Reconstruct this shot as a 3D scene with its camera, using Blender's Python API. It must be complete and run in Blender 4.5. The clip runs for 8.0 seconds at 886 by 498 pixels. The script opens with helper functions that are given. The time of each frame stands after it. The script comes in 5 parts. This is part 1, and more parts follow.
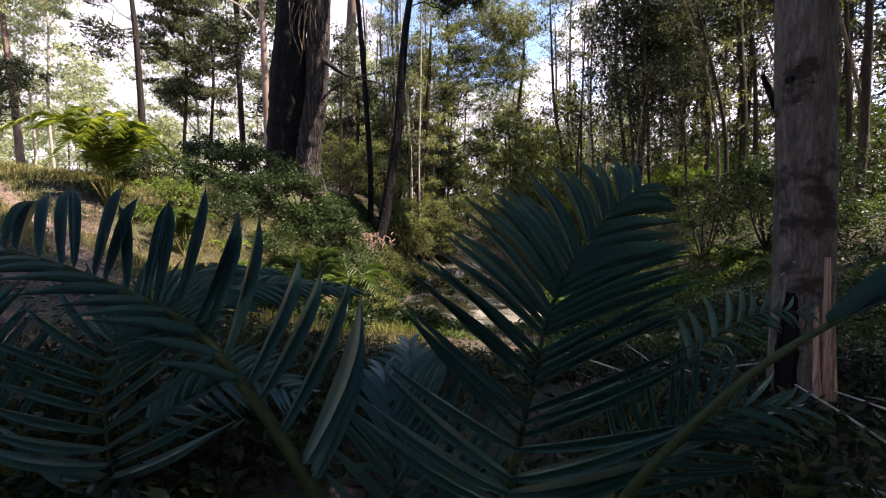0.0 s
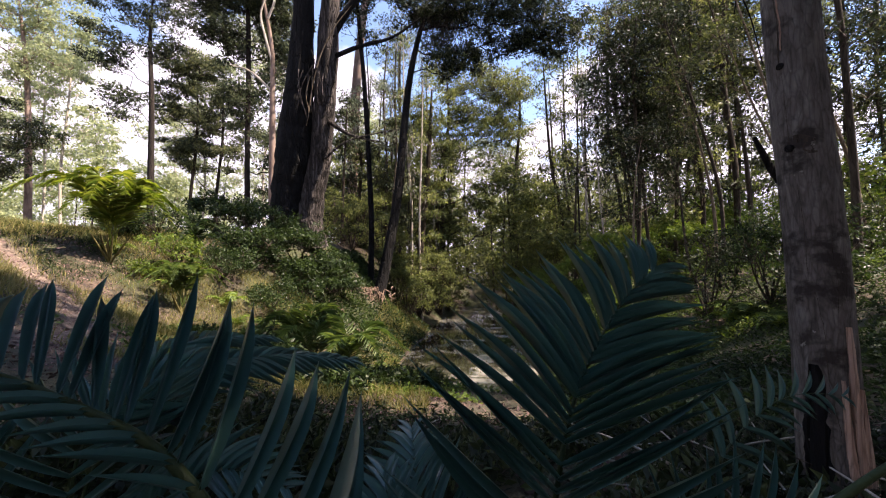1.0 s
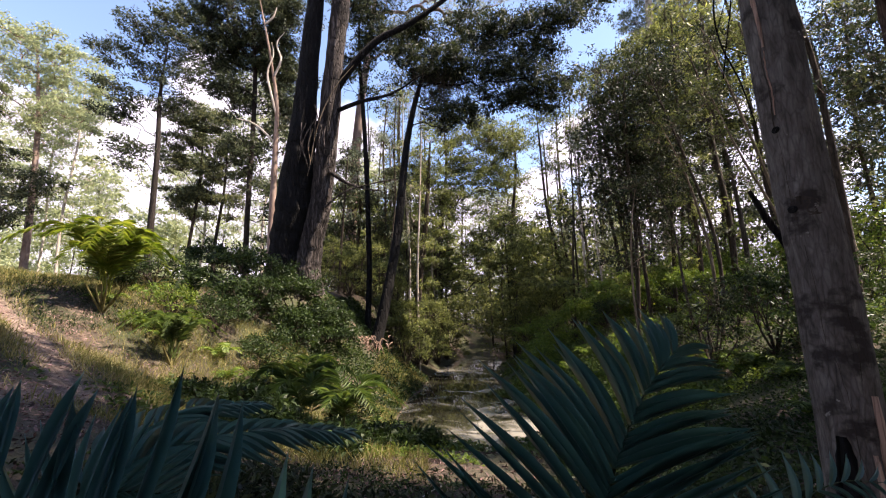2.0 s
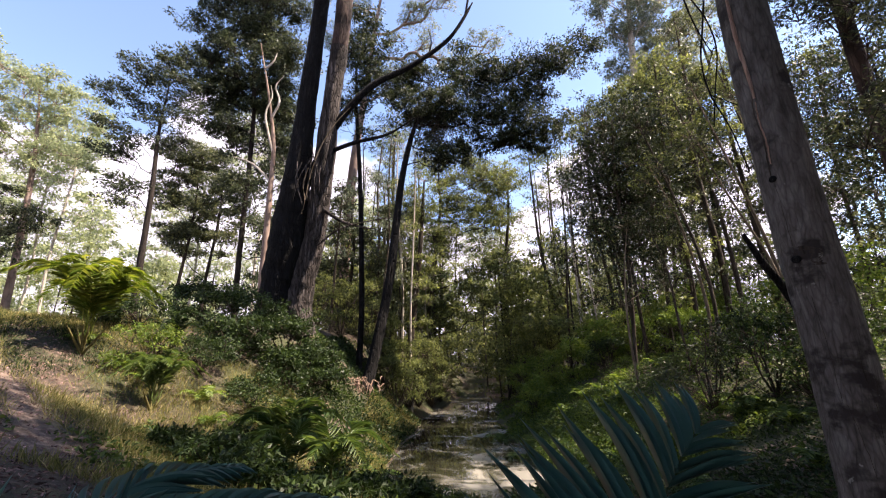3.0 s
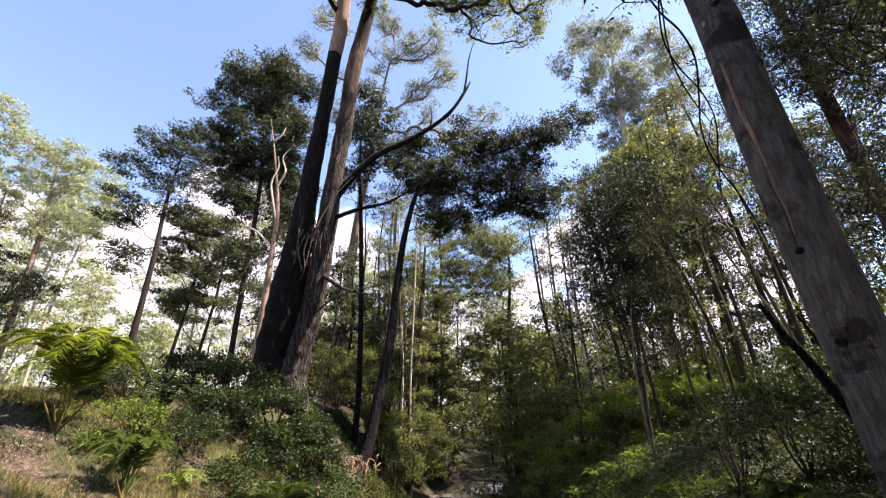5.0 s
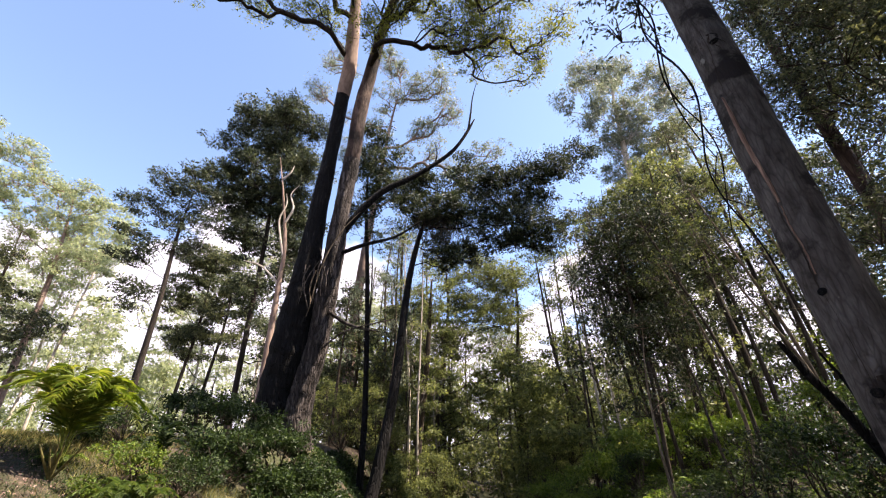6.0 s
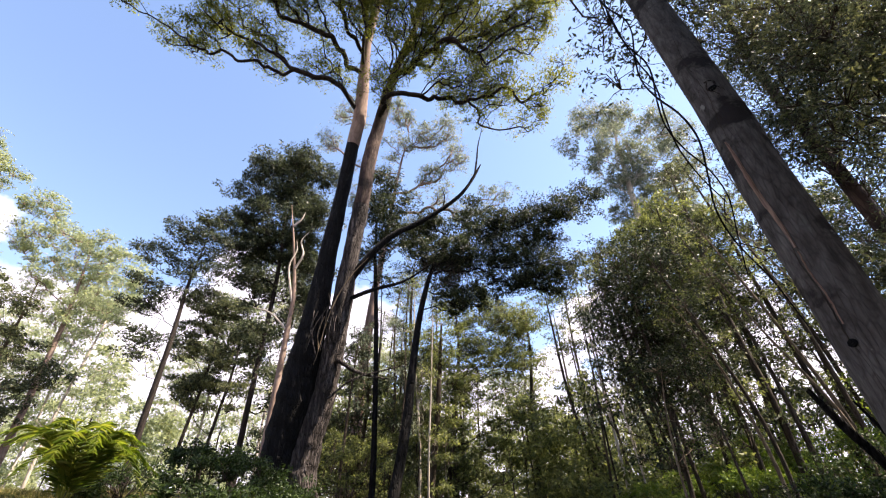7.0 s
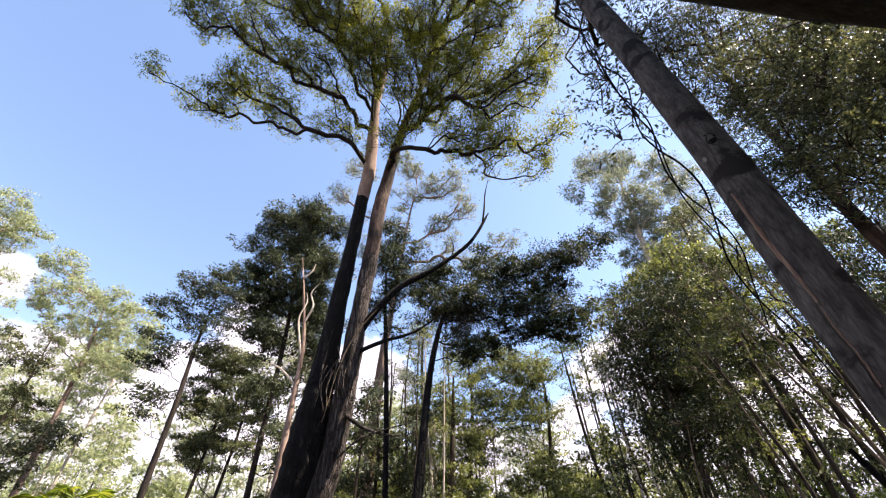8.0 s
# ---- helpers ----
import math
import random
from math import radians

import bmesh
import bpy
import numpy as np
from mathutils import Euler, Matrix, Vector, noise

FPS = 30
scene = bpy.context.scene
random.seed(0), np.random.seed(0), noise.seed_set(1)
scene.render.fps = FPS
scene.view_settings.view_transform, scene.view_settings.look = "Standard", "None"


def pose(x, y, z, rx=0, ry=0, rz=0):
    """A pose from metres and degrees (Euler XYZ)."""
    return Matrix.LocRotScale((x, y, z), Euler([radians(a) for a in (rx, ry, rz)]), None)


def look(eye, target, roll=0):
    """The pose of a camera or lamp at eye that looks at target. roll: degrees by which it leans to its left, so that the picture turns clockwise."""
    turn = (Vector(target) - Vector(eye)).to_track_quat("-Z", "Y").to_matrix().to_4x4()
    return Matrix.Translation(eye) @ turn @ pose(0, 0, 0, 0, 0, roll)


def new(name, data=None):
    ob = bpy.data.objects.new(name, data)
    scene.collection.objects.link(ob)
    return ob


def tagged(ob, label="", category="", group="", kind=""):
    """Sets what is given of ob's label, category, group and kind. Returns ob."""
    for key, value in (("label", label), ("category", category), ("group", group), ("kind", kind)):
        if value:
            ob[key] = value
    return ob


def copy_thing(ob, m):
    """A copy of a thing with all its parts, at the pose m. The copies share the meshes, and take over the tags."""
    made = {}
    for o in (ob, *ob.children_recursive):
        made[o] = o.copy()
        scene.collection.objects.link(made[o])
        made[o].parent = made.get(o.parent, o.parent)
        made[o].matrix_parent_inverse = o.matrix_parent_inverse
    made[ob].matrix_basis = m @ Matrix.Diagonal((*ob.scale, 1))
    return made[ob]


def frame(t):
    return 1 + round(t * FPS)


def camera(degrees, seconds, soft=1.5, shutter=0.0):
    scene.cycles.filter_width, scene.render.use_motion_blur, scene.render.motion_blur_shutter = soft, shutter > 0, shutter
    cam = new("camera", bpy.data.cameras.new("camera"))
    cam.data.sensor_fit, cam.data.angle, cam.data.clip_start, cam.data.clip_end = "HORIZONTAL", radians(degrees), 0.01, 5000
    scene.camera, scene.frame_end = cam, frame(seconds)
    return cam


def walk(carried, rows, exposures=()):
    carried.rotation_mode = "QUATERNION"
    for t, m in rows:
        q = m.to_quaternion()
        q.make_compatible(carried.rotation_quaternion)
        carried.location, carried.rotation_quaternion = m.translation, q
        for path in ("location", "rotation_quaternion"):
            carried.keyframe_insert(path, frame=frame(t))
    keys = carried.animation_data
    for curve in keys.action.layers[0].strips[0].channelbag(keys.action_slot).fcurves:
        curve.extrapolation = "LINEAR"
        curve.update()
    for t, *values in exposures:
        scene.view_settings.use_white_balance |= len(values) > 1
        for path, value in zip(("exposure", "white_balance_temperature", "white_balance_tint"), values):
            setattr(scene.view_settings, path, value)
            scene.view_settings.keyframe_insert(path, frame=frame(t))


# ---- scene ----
cam = camera(93.9, 8.0, soft=1.15)
EYE = 1.0
ROWS = [
    (0.0, 0.0, 0.0, 0.0, 0.0, -3.50, 0.0),
    (0.5, -0.003, 0.032, 0.043, 0.0, 0.47, 0.06),
    (1.0, -0.016, 0.061, 0.076, 0.0, 3.72, 0.06),
    (1.5, -0.029, 0.082, 0.115, -0.04, 7.06, 0.12),
    (3.0, -0.043, 0.174, 0.237, -1.21, 15.15, 0.22),
    (3.5, -0.036, 0.212, 0.256, -1.47, 17.64, 0.24),
    (4.0, -0.025, 0.255, 0.287, -1.46, 20.14, 0.31),
    (4.5, -0.016, 0.309, 0.323, -1.29, 22.11, 0.33),
    (6.0, 0.034, 0.408, 0.438, 0.20, 28.69, 0.50),
    (6.5, 0.053, 0.423, 0.471, 0.91, 31.53, 0.57),
    (7.0, 0.068, 0.434, 0.505, 1.81, 34.61, 0.65),
    (7.5, 0.083, 0.433, 0.538, 2.88, 37.70, 0.77),
    (8.0, 0.102, 0.430, 0.583, 3.73, 41.24, 0.86),
]
walk(cam, [(t, pose(x, y, EYE + z, 90 + pitch, roll, yaw)) for t, x, y, z, yaw, pitch, roll in ROWS],
     exposures=[(0.0, 1.88, 6800, 21), (8.0, 1.92, 6850, 17)])

# ---- light ----
SUN_AZ, SUN_EL, SUN_POWER, SKY = 95.0, 56.0, 5.0, 0.108     # azimuth clockwise from +y
az, el = radians(SUN_AZ), radians(SUN_EL)
to_sun = Vector((math.sin(az) * math.cos(el), math.cos(az) * math.cos(el), math.sin(el)))
sun = new("sun", bpy.data.lights.new("sun", "SUN"))
sun.data.energy, sun.data.angle, sun.data.color = SUN_POWER, radians(0.5), (1.0, 0.91, 0.76)
sun.matrix_world = look(to_sun * 60, (0, 0, 0))

world = bpy.data.worlds.new("world")
scene.world = world
world.use_nodes = True
wt = world.node_tree
wt.nodes.clear()


def wn(kind, **values):
    n = wt.nodes.new(kind)
    for k, v in values.items():
        n.inputs[k].default_value = v
    return n


sky = wt.nodes.new("ShaderNodeTexSky")
sky.sky_type, sky.sun_disc, sky.sun_elevation, sky.sun_rotation = "NISHITA", False, el, az
sky.air_density, sky.dust_density, sky.ozone_density = 1.0, 0.25, 1.0
coords = wt.nodes.new("ShaderNodeTexCoord")
cloud_map = wn("ShaderNodeMapping", Scale=(1.0, 1.0, 1.5), Location=(0.35, 0.1, 0.0))
cloud = wn("ShaderNodeTexNoise", Scale=2.6, Detail=8.0, Roughness=0.56)
split = wt.nodes.new("ShaderNodeSeparateXYZ")
bank = wt.nodes.new("ShaderNodeMath")            # cloud banks stand on the horizon, with a billowing upper edge
bank.operation = "MULTIPLY_ADD"
bank.inputs[1].default_value, bank.inputs[2].default_value = 1.15, -0.18
lean = wt.nodes.new("ShaderNodeMath")            # and stand higher over the terrace
lean.operation = "MULTIPLY_ADD"
lean.inputs[1].default_value = -0.08
above = wt.nodes.new("ShaderNodeMath")
above.operation = "SUBTRACT"
low = wn("ShaderNodeMapRange")
low.interpolation_type = "SMOOTHSTEP"
low.inputs[1].default_value, low.inputs[2].default_value = -0.01, 0.07
mixer = wt.nodes.new("ShaderNodeMix")
mixer.data_type = "RGBA"
mixer.inputs["B"].default_value = (4.0, 3.9, 4.5, 1)
back = wn("ShaderNodeBackground", Strength=SKY)
wout = wt.nodes.new("ShaderNodeOutputWorld")
for a, b in ((coords.outputs["Generated"], cloud_map.inputs["Vector"]), (cloud_map.outputs[0], cloud.inputs["Vector"]),
             (cloud.outputs[0], bank.inputs[0]), (coords.outputs["Generated"], split.inputs[0]), (split.outputs[0], lean.inputs[0]), (bank.outputs[0], lean.inputs[2]), (lean.outputs[0], above.inputs[0]),
             (split.outputs[2], above.inputs[1]), (above.outputs[0], low.inputs[0]), (low.outputs[0], mixer.inputs["Factor"]),
             (sky.outputs[0], mixer.inputs["A"]), (mixer.outputs["Result"], back.inputs["Color"]), (back.outputs[0], wout.inputs[0])):
    wt.links.new(a, b)

# ---- materials ----


def material(name):
    m = bpy.data.materials.new(name)
    m.use_nodes = True
    t = m.node_tree
    return m, t, t.nodes["Principled BSDF"], t.nodes["Material Output"]


def add(t, kind, links=(), **values):
    n = t.nodes.new(kind)
    for k, v in values.items():
        n.inputs[k].default_value = v
    for out, key in links:
        t.links.new(out, n.inputs[key])
    return n


def ramp(t, fac, stops):
    n = add(t, "ShaderNodeValToRGB", [(fac, "Fac")])
    e = n.color_ramp.elements
    while len(e) < len(stops):
        e.new(0.5)
    for item, (p, c) in zip(e, stops):
        item.position, item.color = p, (*c, 1)
    return n.outputs["Color"]


def leaf_material(name, dark, mid, light, through_leaf=0.35, rough=0.46, gloss=0.24):
    """Leaf blades: colour varies from blade to blade and from clump to clump; light shines through them."""
    dark, mid, light = [(r * 1.22, g * 1.10, b * 1.38) for r, g, b in (dark, mid, light)]
    m, t, bsdf, out = material(name)
    geo = add(t, "ShaderNodeNewGeometry")
    pos = add(t, "ShaderNodeTexNoise", [(geo.outputs["Position"], "Vector")], Scale=0.55, Detail=2.0)
    mixed = add(t, "ShaderNodeMath", [(geo.outputs["Random Per Island"], 0), (pos.outputs[0], 1)])
    half = add(t, "ShaderNodeMath", [(mixed.outputs[0], 0)])
    half.operation, half.inputs[1].default_value = "MULTIPLY", 0.5
    col = ramp(t, half.outputs[0], [(0.12, dark), (0.48, mid), (0.80, light), (0.95, (light[0] * 1.12, light[1] * 1.06, light[2]))])
    t.links.new(col, bsdf.inputs["Base Color"])
    bsdf.inputs["Roughness"].default_value = rough
    bsdf.inputs["Specular IOR Level"].default_value = gloss
    glow = add(t, "ShaderNodeHueSaturation", [(col, "Color")], Hue=0.488, Saturation=1.15, Value=1.25)
    tr = add(t, "ShaderNodeBsdfTranslucent", [(glow.outputs[0], "Color")])
    mix = add(t, "ShaderNodeMixShader", [(bsdf.outputs[0], 1), (tr.outputs[0], 2)], Fac=through_leaf)
    t.links.new(mix.outputs[0], out.inputs["Surface"])
    return m


def bark_material(name, stops, stretch=(6, 6, 0.8), scale=3.0, crack=0.5, bump=0.5, patches=None, rough=0.9, deep=0.03, band=(1, 1, 1), edge=0.17, flecks=None):
    """Bark: fibres drawn out along the stem, dark cracks, and large stains."""
    m, t, bsdf, out = material(name)
    co = add(t, "ShaderNodeTexCoord")
    mp = add(t, "ShaderNodeMapping", [(co.outputs["Object"], "Vector")], Scale=stretch)
    grain = add(t, "ShaderNodeTexNoise", [(mp.outputs[0], "Vector")], Scale=scale, Detail=8.0, Roughness=0.62, Distortion=0.4)
    col = ramp(t, grain.outputs[0], stops)
    vor = add(t, "ShaderNodeTexVoronoi", [(mp.outputs[0], "Vector")], Scale=scale * 1.6)
    vor.feature = "DISTANCE_TO_EDGE"
    gap = ramp(t, vor.outputs["Distance"], [(0.0, (1 - crack,) * 3), (0.12, (1, 1, 1))])
    mul = add(t, "ShaderNodeMix", [(col, "A"), (gap, "B")])
    mul.data_type, mul.blend_type = "RGBA", "MULTIPLY"
    t.links.new(col, mul.inputs["A"]), t.links.new(gap, mul.inputs["B"])
    mul.inputs["Factor"].default_value = 1.0
    last = mul.outputs["Result"]
    if patches:
        wide = add(t, "ShaderNodeMapping", [(co.outputs["Object"], "Vector")], Scale=band)
        big = add(t, "ShaderNodeTexNoise", [(wide.outputs[0], "Vector")], Scale=patches[0], Detail=5.0, Roughness=0.6)
        cut = ramp(t, big.outputs[0], [(patches[1], (0, 0, 0)), (patches[1] + edge, (1, 1, 1))])
        pm = add(t, "ShaderNodeMix")
        pm.data_type = "RGBA"
        t.links.new(cut, pm.inputs["Factor"]), t.links.new(last, pm.inputs["A"])
        pm.inputs["B"].default_value = (*patches[2], 1)
        last = pm.outputs["Result"]
    if flecks:
        small = add(t, "ShaderNodeTexNoise", [(co.outputs["Object"], "Vector")], Scale=flecks[0], Detail=4.0, Roughness=0.65)
        cut = ramp(t, small.outputs[0], [(flecks[1], (0, 0, 0)), (flecks[1] + 0.05, (1, 1, 1))])
        fm = add(t, "ShaderNodeMix")
        fm.data_type = "RGBA"
        t.links.new(cut, fm.inputs["Factor"]), t.links.new(last, fm.inputs["A"])
        fm.inputs["B"].default_value = (*flecks[2], 1)
        last = fm.outputs["Result"]
    t.links.new(last, bsdf.inputs["Base Color"])
    bsdf.inputs["Roughness"].default_value = rough
    bsdf.inputs["Specular IOR Level"].default_value = 0.2
    hgt = add(t, "ShaderNodeMath", [(grain.outputs[0], 0), (gap, 1)])
    bp = add(t, "ShaderNodeBump", [(hgt.outputs[0], "Height")], Strength=bump, Distance=deep)
    t.links.new(bp.outputs[0], bsdf.inputs["Normal"])
    return m


LEAF_GUM = leaf_material("gum_leaves", (0.017, 0.025, 0.012), (0.048, 0.065, 0.027), (0.14, 0.164, 0.058), 0.38)
# Gum leaves again, darkened so the colour carries the crowns' shade.
LEAF_GUM_SHADED = leaf_material("shaded_gum_leaves", (0.010, 0.017, 0.008), (0.028, 0.042, 0.018), (0.095, 0.122, 0.048), 0.32)
# Lighter than real leaves: distance haze and sunlight are mixed into this colour.
LEAF_HAZED = leaf_material("hazed_gum_leaves", (0.108, 0.148, 0.072), (0.205, 0.265, 0.120), (0.325, 0.39, 0.165), 0.50)
LEAF_GREY = leaf_material("grey_green_gum_leaves", (0.064, 0.090, 0.052), (0.130, 0.170, 0.095), (0.240, 0.29, 0.15), 0.44)
# Near-black greens: the depth of shade inside crowns is put into the colour.
LEAF_SHADED = leaf_material("shaded_leaves", (0.006, 0.011, 0.005), (0.017, 0.027, 0.010), (0.062, 0.084, 0.026), 0.30)
LEAF_OLIVE = leaf_material("olive_leaves", (0.027, 0.037, 0.013), (0.078, 0.105, 0.031), (0.20, 0.245, 0.070), 0.55)
LEAF_CROWN = leaf_material("sunlit_crown_leaves", (0.034, 0.046, 0.010), (0.098, 0.128, 0.022), (0.22, 0.26, 0.048), 0.60)
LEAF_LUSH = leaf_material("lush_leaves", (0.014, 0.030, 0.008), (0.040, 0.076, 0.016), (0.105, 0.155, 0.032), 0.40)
# Shrub leaves in two tones: shade is put into this one, sun into LEAF_SUNLIT.
LEAF_SHRUB_SHADED = leaf_material("shaded_shrub_leaves", (0.006, 0.013, 0.004), (0.016, 0.033, 0.008), (0.052, 0.088, 0.019), 0.34)
LEAF_SUNLIT = leaf_material("sunlit_leaves", (0.04, 0.08, 0.014), (0.09, 0.155, 0.025), (0.18, 0.25, 0.045), 0.42)
LEAF_GRASS = leaf_material("grass_blades", (0.050, 0.064, 0.016), (0.135, 0.152, 0.036), (0.32, 0.29, 0.11), 0.40, 0.6)
LEAF_PALM = leaf_material("palm_leaflets", (0.022, 0.078, 0.062), (0.036, 0.108, 0.084), (0.058, 0.138, 0.086), 0.20, 0.32, 0.9)
LEAF_PALM_MID = leaf_material("green_palm_leaflets", (0.034, 0.066, 0.015), (0.066, 0.118, 0.024), (0.13, 0.185, 0.042), 0.4, 0.4, 0.5)
LEAF_PALM_SUN = leaf_material("young_palm_leaflets", (0.065, 0.12, 0.018), (0.135, 0.21, 0.030), (0.26, 0.31, 0.06), 0.5, 0.4)
# Dry leaves in a darker copy, with the shade under the palms in the colour.
LEAF_LITTER_SHADED = leaf_material("shaded_leaf_litter", (0.016, 0.011, 0.008), (0.045, 0.031, 0.022), (0.15, 0.108, 0.08), 0.05, 0.75)
LEAF_DRY = leaf_material("dry_leaves", (0.05, 0.032, 0.022), (0.15, 0.100, 0.072), (0.36, 0.265, 0.205), 0.1, 0.7)
BARK_GREY = bark_material("grey_gum_bark", [(0.26, (0.040, 0.033, 0.028)), (0.42, (0.095, 0.082, 0.072)), (0.58, (0.155, 0.138, 0.122)), (0.76, (0.25, 0.228, 0.205))],
                          (7, 7, 1.6), 4.0, 0.25, 0.9, (3.4, 0.53, (0.038, 0.031, 0.027)), deep=0.012, band=(1, 1, 1.3), edge=0.07, flecks=(9.0, 0.66, (0.30, 0.285, 0.25)))
BARK_BURNT = bark_material("burnt_bark", [(0.3, (0.003, 0.003, 0.003)), (0.58, (0.010, 0.009, 0.009)), (0.80, (0.055, 0.047, 0.044))],
                           (5, 5, 0.6), 1.5, 0.7, 1.0, deep=0.10)
BARK_STRINGY = bark_material("stringy_bark", [(0.3, (0.012, 0.010, 0.009)), (0.5, (0.055, 0.045, 0.041)), (0.76, (0.21, 0.18, 0.168))],
                             (5, 5, 0.5), 1.5, 0.65, 1.0, (0.45, 0.53, (0.010, 0.0085, 0.008)), deep=0.10)
BARK_PINK = bark_material("smooth_pink_bark", [(0.2, (0.10, 0.068, 0.055)), (0.5, (0.22, 0.155, 0.125)), (0.8, (0.38, 0.29, 0.24))],
                          (2, 2, 0.7), 1.0, 0.2, 0.3)
BARK_RED = bark_material("reddish_gum_bark", [(0.25, (0.022, 0.015, 0.013)), (0.5, (0.080, 0.052, 0.043)), (0.78, (0.21, 0.15, 0.125))],
                         (3, 3, 0.6), 1.6, 0.4, 0.6, (0.5, 0.46, (0.016, 0.012, 0.011)), deep=0.06)
BARK_DARK = bark_material("dark_gum_bark", [(0.25, (0.010, 0.008, 0.007)), (0.5, (0.026, 0.020, 0.017)), (0.8, (0.075, 0.058, 0.048))], (5, 5, 0.6), 2.0, 0.5, 0.8)
BARK_TAN = bark_material("tan_bark", [(0.2, (0.06, 0.042, 0.028)), (0.5, (0.15, 0.115, 0.078)), (0.8, (0.29, 0.23, 0.165))], (4, 4, 0.7), 2.0, 0.4, 0.6)
BARK_PALE = bark_material("pale_bark", [(0.2, (0.22, 0.18, 0.14)), (0.5, (0.42, 0.37, 0.31)), (0.8, (0.60, 0.55, 0.48))], (3, 3, 0.6), 1.5, 0.3, 0.4)
BARK_BROWN = bark_material("brown_bark", [(0.2, (0.018, 0.013, 0.010)), (0.5, (0.055, 0.042, 0.031)), (0.8, (0.125, 0.10, 0.076))], (5, 5, 0.6), 2.0, 0.5, 0.8)
WOOD_PINK = bark_material("bare_split_wood", [(0.2, (0.28, 0.16, 0.11)), (0.5, (0.46, 0.30, 0.22)), (0.8, (0.62, 0.46, 0.36))], (20, 20, 1.0), 2.0, 0.4, 0.7)
RACHIS = bark_material("palm_stalk", [(0.2, (0.018, 0.034, 0.012)), (0.6, (0.034, 0.052, 0.018)), (0.85, (0.075, 0.08, 0.03))], (8, 8, 8), 3.0, 0.1, 0.2, rough=0.5)
CANE = bark_material("palm_cane", [(0.2, (0.06, 0.055, 0.02)), (0.5, (0.14, 0.12, 0.045)), (0.8, (0.24, 0.20, 0.09))], (6, 6, 6), 2.0, 0.2, 0.3)
BARK_LOG = bark_material("dead_log_bark", [(0.2, (0.016, 0.012, 0.010)), (0.5, (0.045, 0.035, 0.028)), (0.8, (0.10, 0.082, 0.066))], (0.8, 7, 4), 2.5, 0.2, 0.8)
ROOTS = bark_material("root_mat", [(0.2, (0.12, 0.07, 0.05)), (0.5, (0.30, 0.20, 0.15)), (0.8, (0.50, 0.37, 0.30))], (8, 8, 3), 3.0, 0.5, 0.9)

# ---- geometry helpers ----
rng = np.random.default_rng(7)


def unit(v):
    v = np.asarray(v, float)
    return v / np.maximum(np.linalg.norm(v, axis=-1, keepdims=True), 1e-9)


class Geo:
    """Collects vertices, four-sided and three-sided faces and makes one mesh of them."""

    def __init__(self):
        self.v, self.f, self.t, self.n = [], [np.zeros((0, 4), np.int32)], [np.zeros((0, 3), np.int32)], 0

    def add_triangles(self, v):
        self.v.append(np.asarray(v, np.float32).reshape(-1, 3))
        m = len(self.v[-1])
        self.t.append(np.arange(m, dtype=np.int32).reshape(-1, 3) + self.n)
        self.n += m

    def add(self, v, f):
        self.v.append(np.asarray(v, np.float32).reshape(-1, 3))
        self.f.append(np.asarray(f, np.int32).reshape(-1, 4) + self.n)
        self.n += len(self.v[-1])

    def mesh(self, name, smooth=True, origin=(0, 0, 0)):
        me = bpy.data.meshes.new(name)
        v = np.concatenate(self.v) - np.asarray(origin, np.float32)
        f, t3 = np.concatenate(self.f), np.concatenate(self.t)
        loops = np.concatenate([f.ravel(), t3.ravel()])
        size = np.concatenate([np.full(len(f), 4, np.int32), np.full(len(t3), 3, np.int32)])
        me.vertices.add(len(v))
        me.vertices.foreach_set("co", v.ravel())
        me.loops.add(len(loops))
        me.loops.foreach_set("vertex_index", loops)
        me.polygons.add(len(size))
        me.polygons.foreach_set("loop_start", (np.cumsum(size) - size).astype(np.int32))
        me.polygons.foreach_set("loop_total", size)
        me.polygons.foreach_set("use_smooth", np.full(len(size), smooth))
        me.update(calc_edges=True)
        return me


def part(name, geo, mat, parent=None, label="", smooth=True, origin=(0, 0, 0)):
    ob = new(name, geo if isinstance(geo, bpy.types.Mesh) else geo.mesh(name, smooth, origin))
    if not ob.data.materials:
        ob.data.materials.append(mat)
    if parent:
        ob.parent = parent
    if label:
        tagged(ob, label)
    return ob


def curve_through(pts, n):
    """n points on a smooth line through pts (Catmull-Rom)."""
    p = np.asarray(pts, float)
    p = np.vstack([2 * p[0] - p[1], p, 2 * p[-1] - p[-2]])
    s = np.linspace(0, len(p) - 3 - 1e-6, n)
    i = s.astype(int)
    u = (s - i)[:, None]
    a, b, c, d = p[i], p[i + 1], p[i + 2], p[i + 3]
    return 0.5 * (2 * b + (c - a) * u + (2 * a - 5 * b + 4 * c - d) * u ** 2 + (3 * b - a - 3 * c + d) * u ** 3)


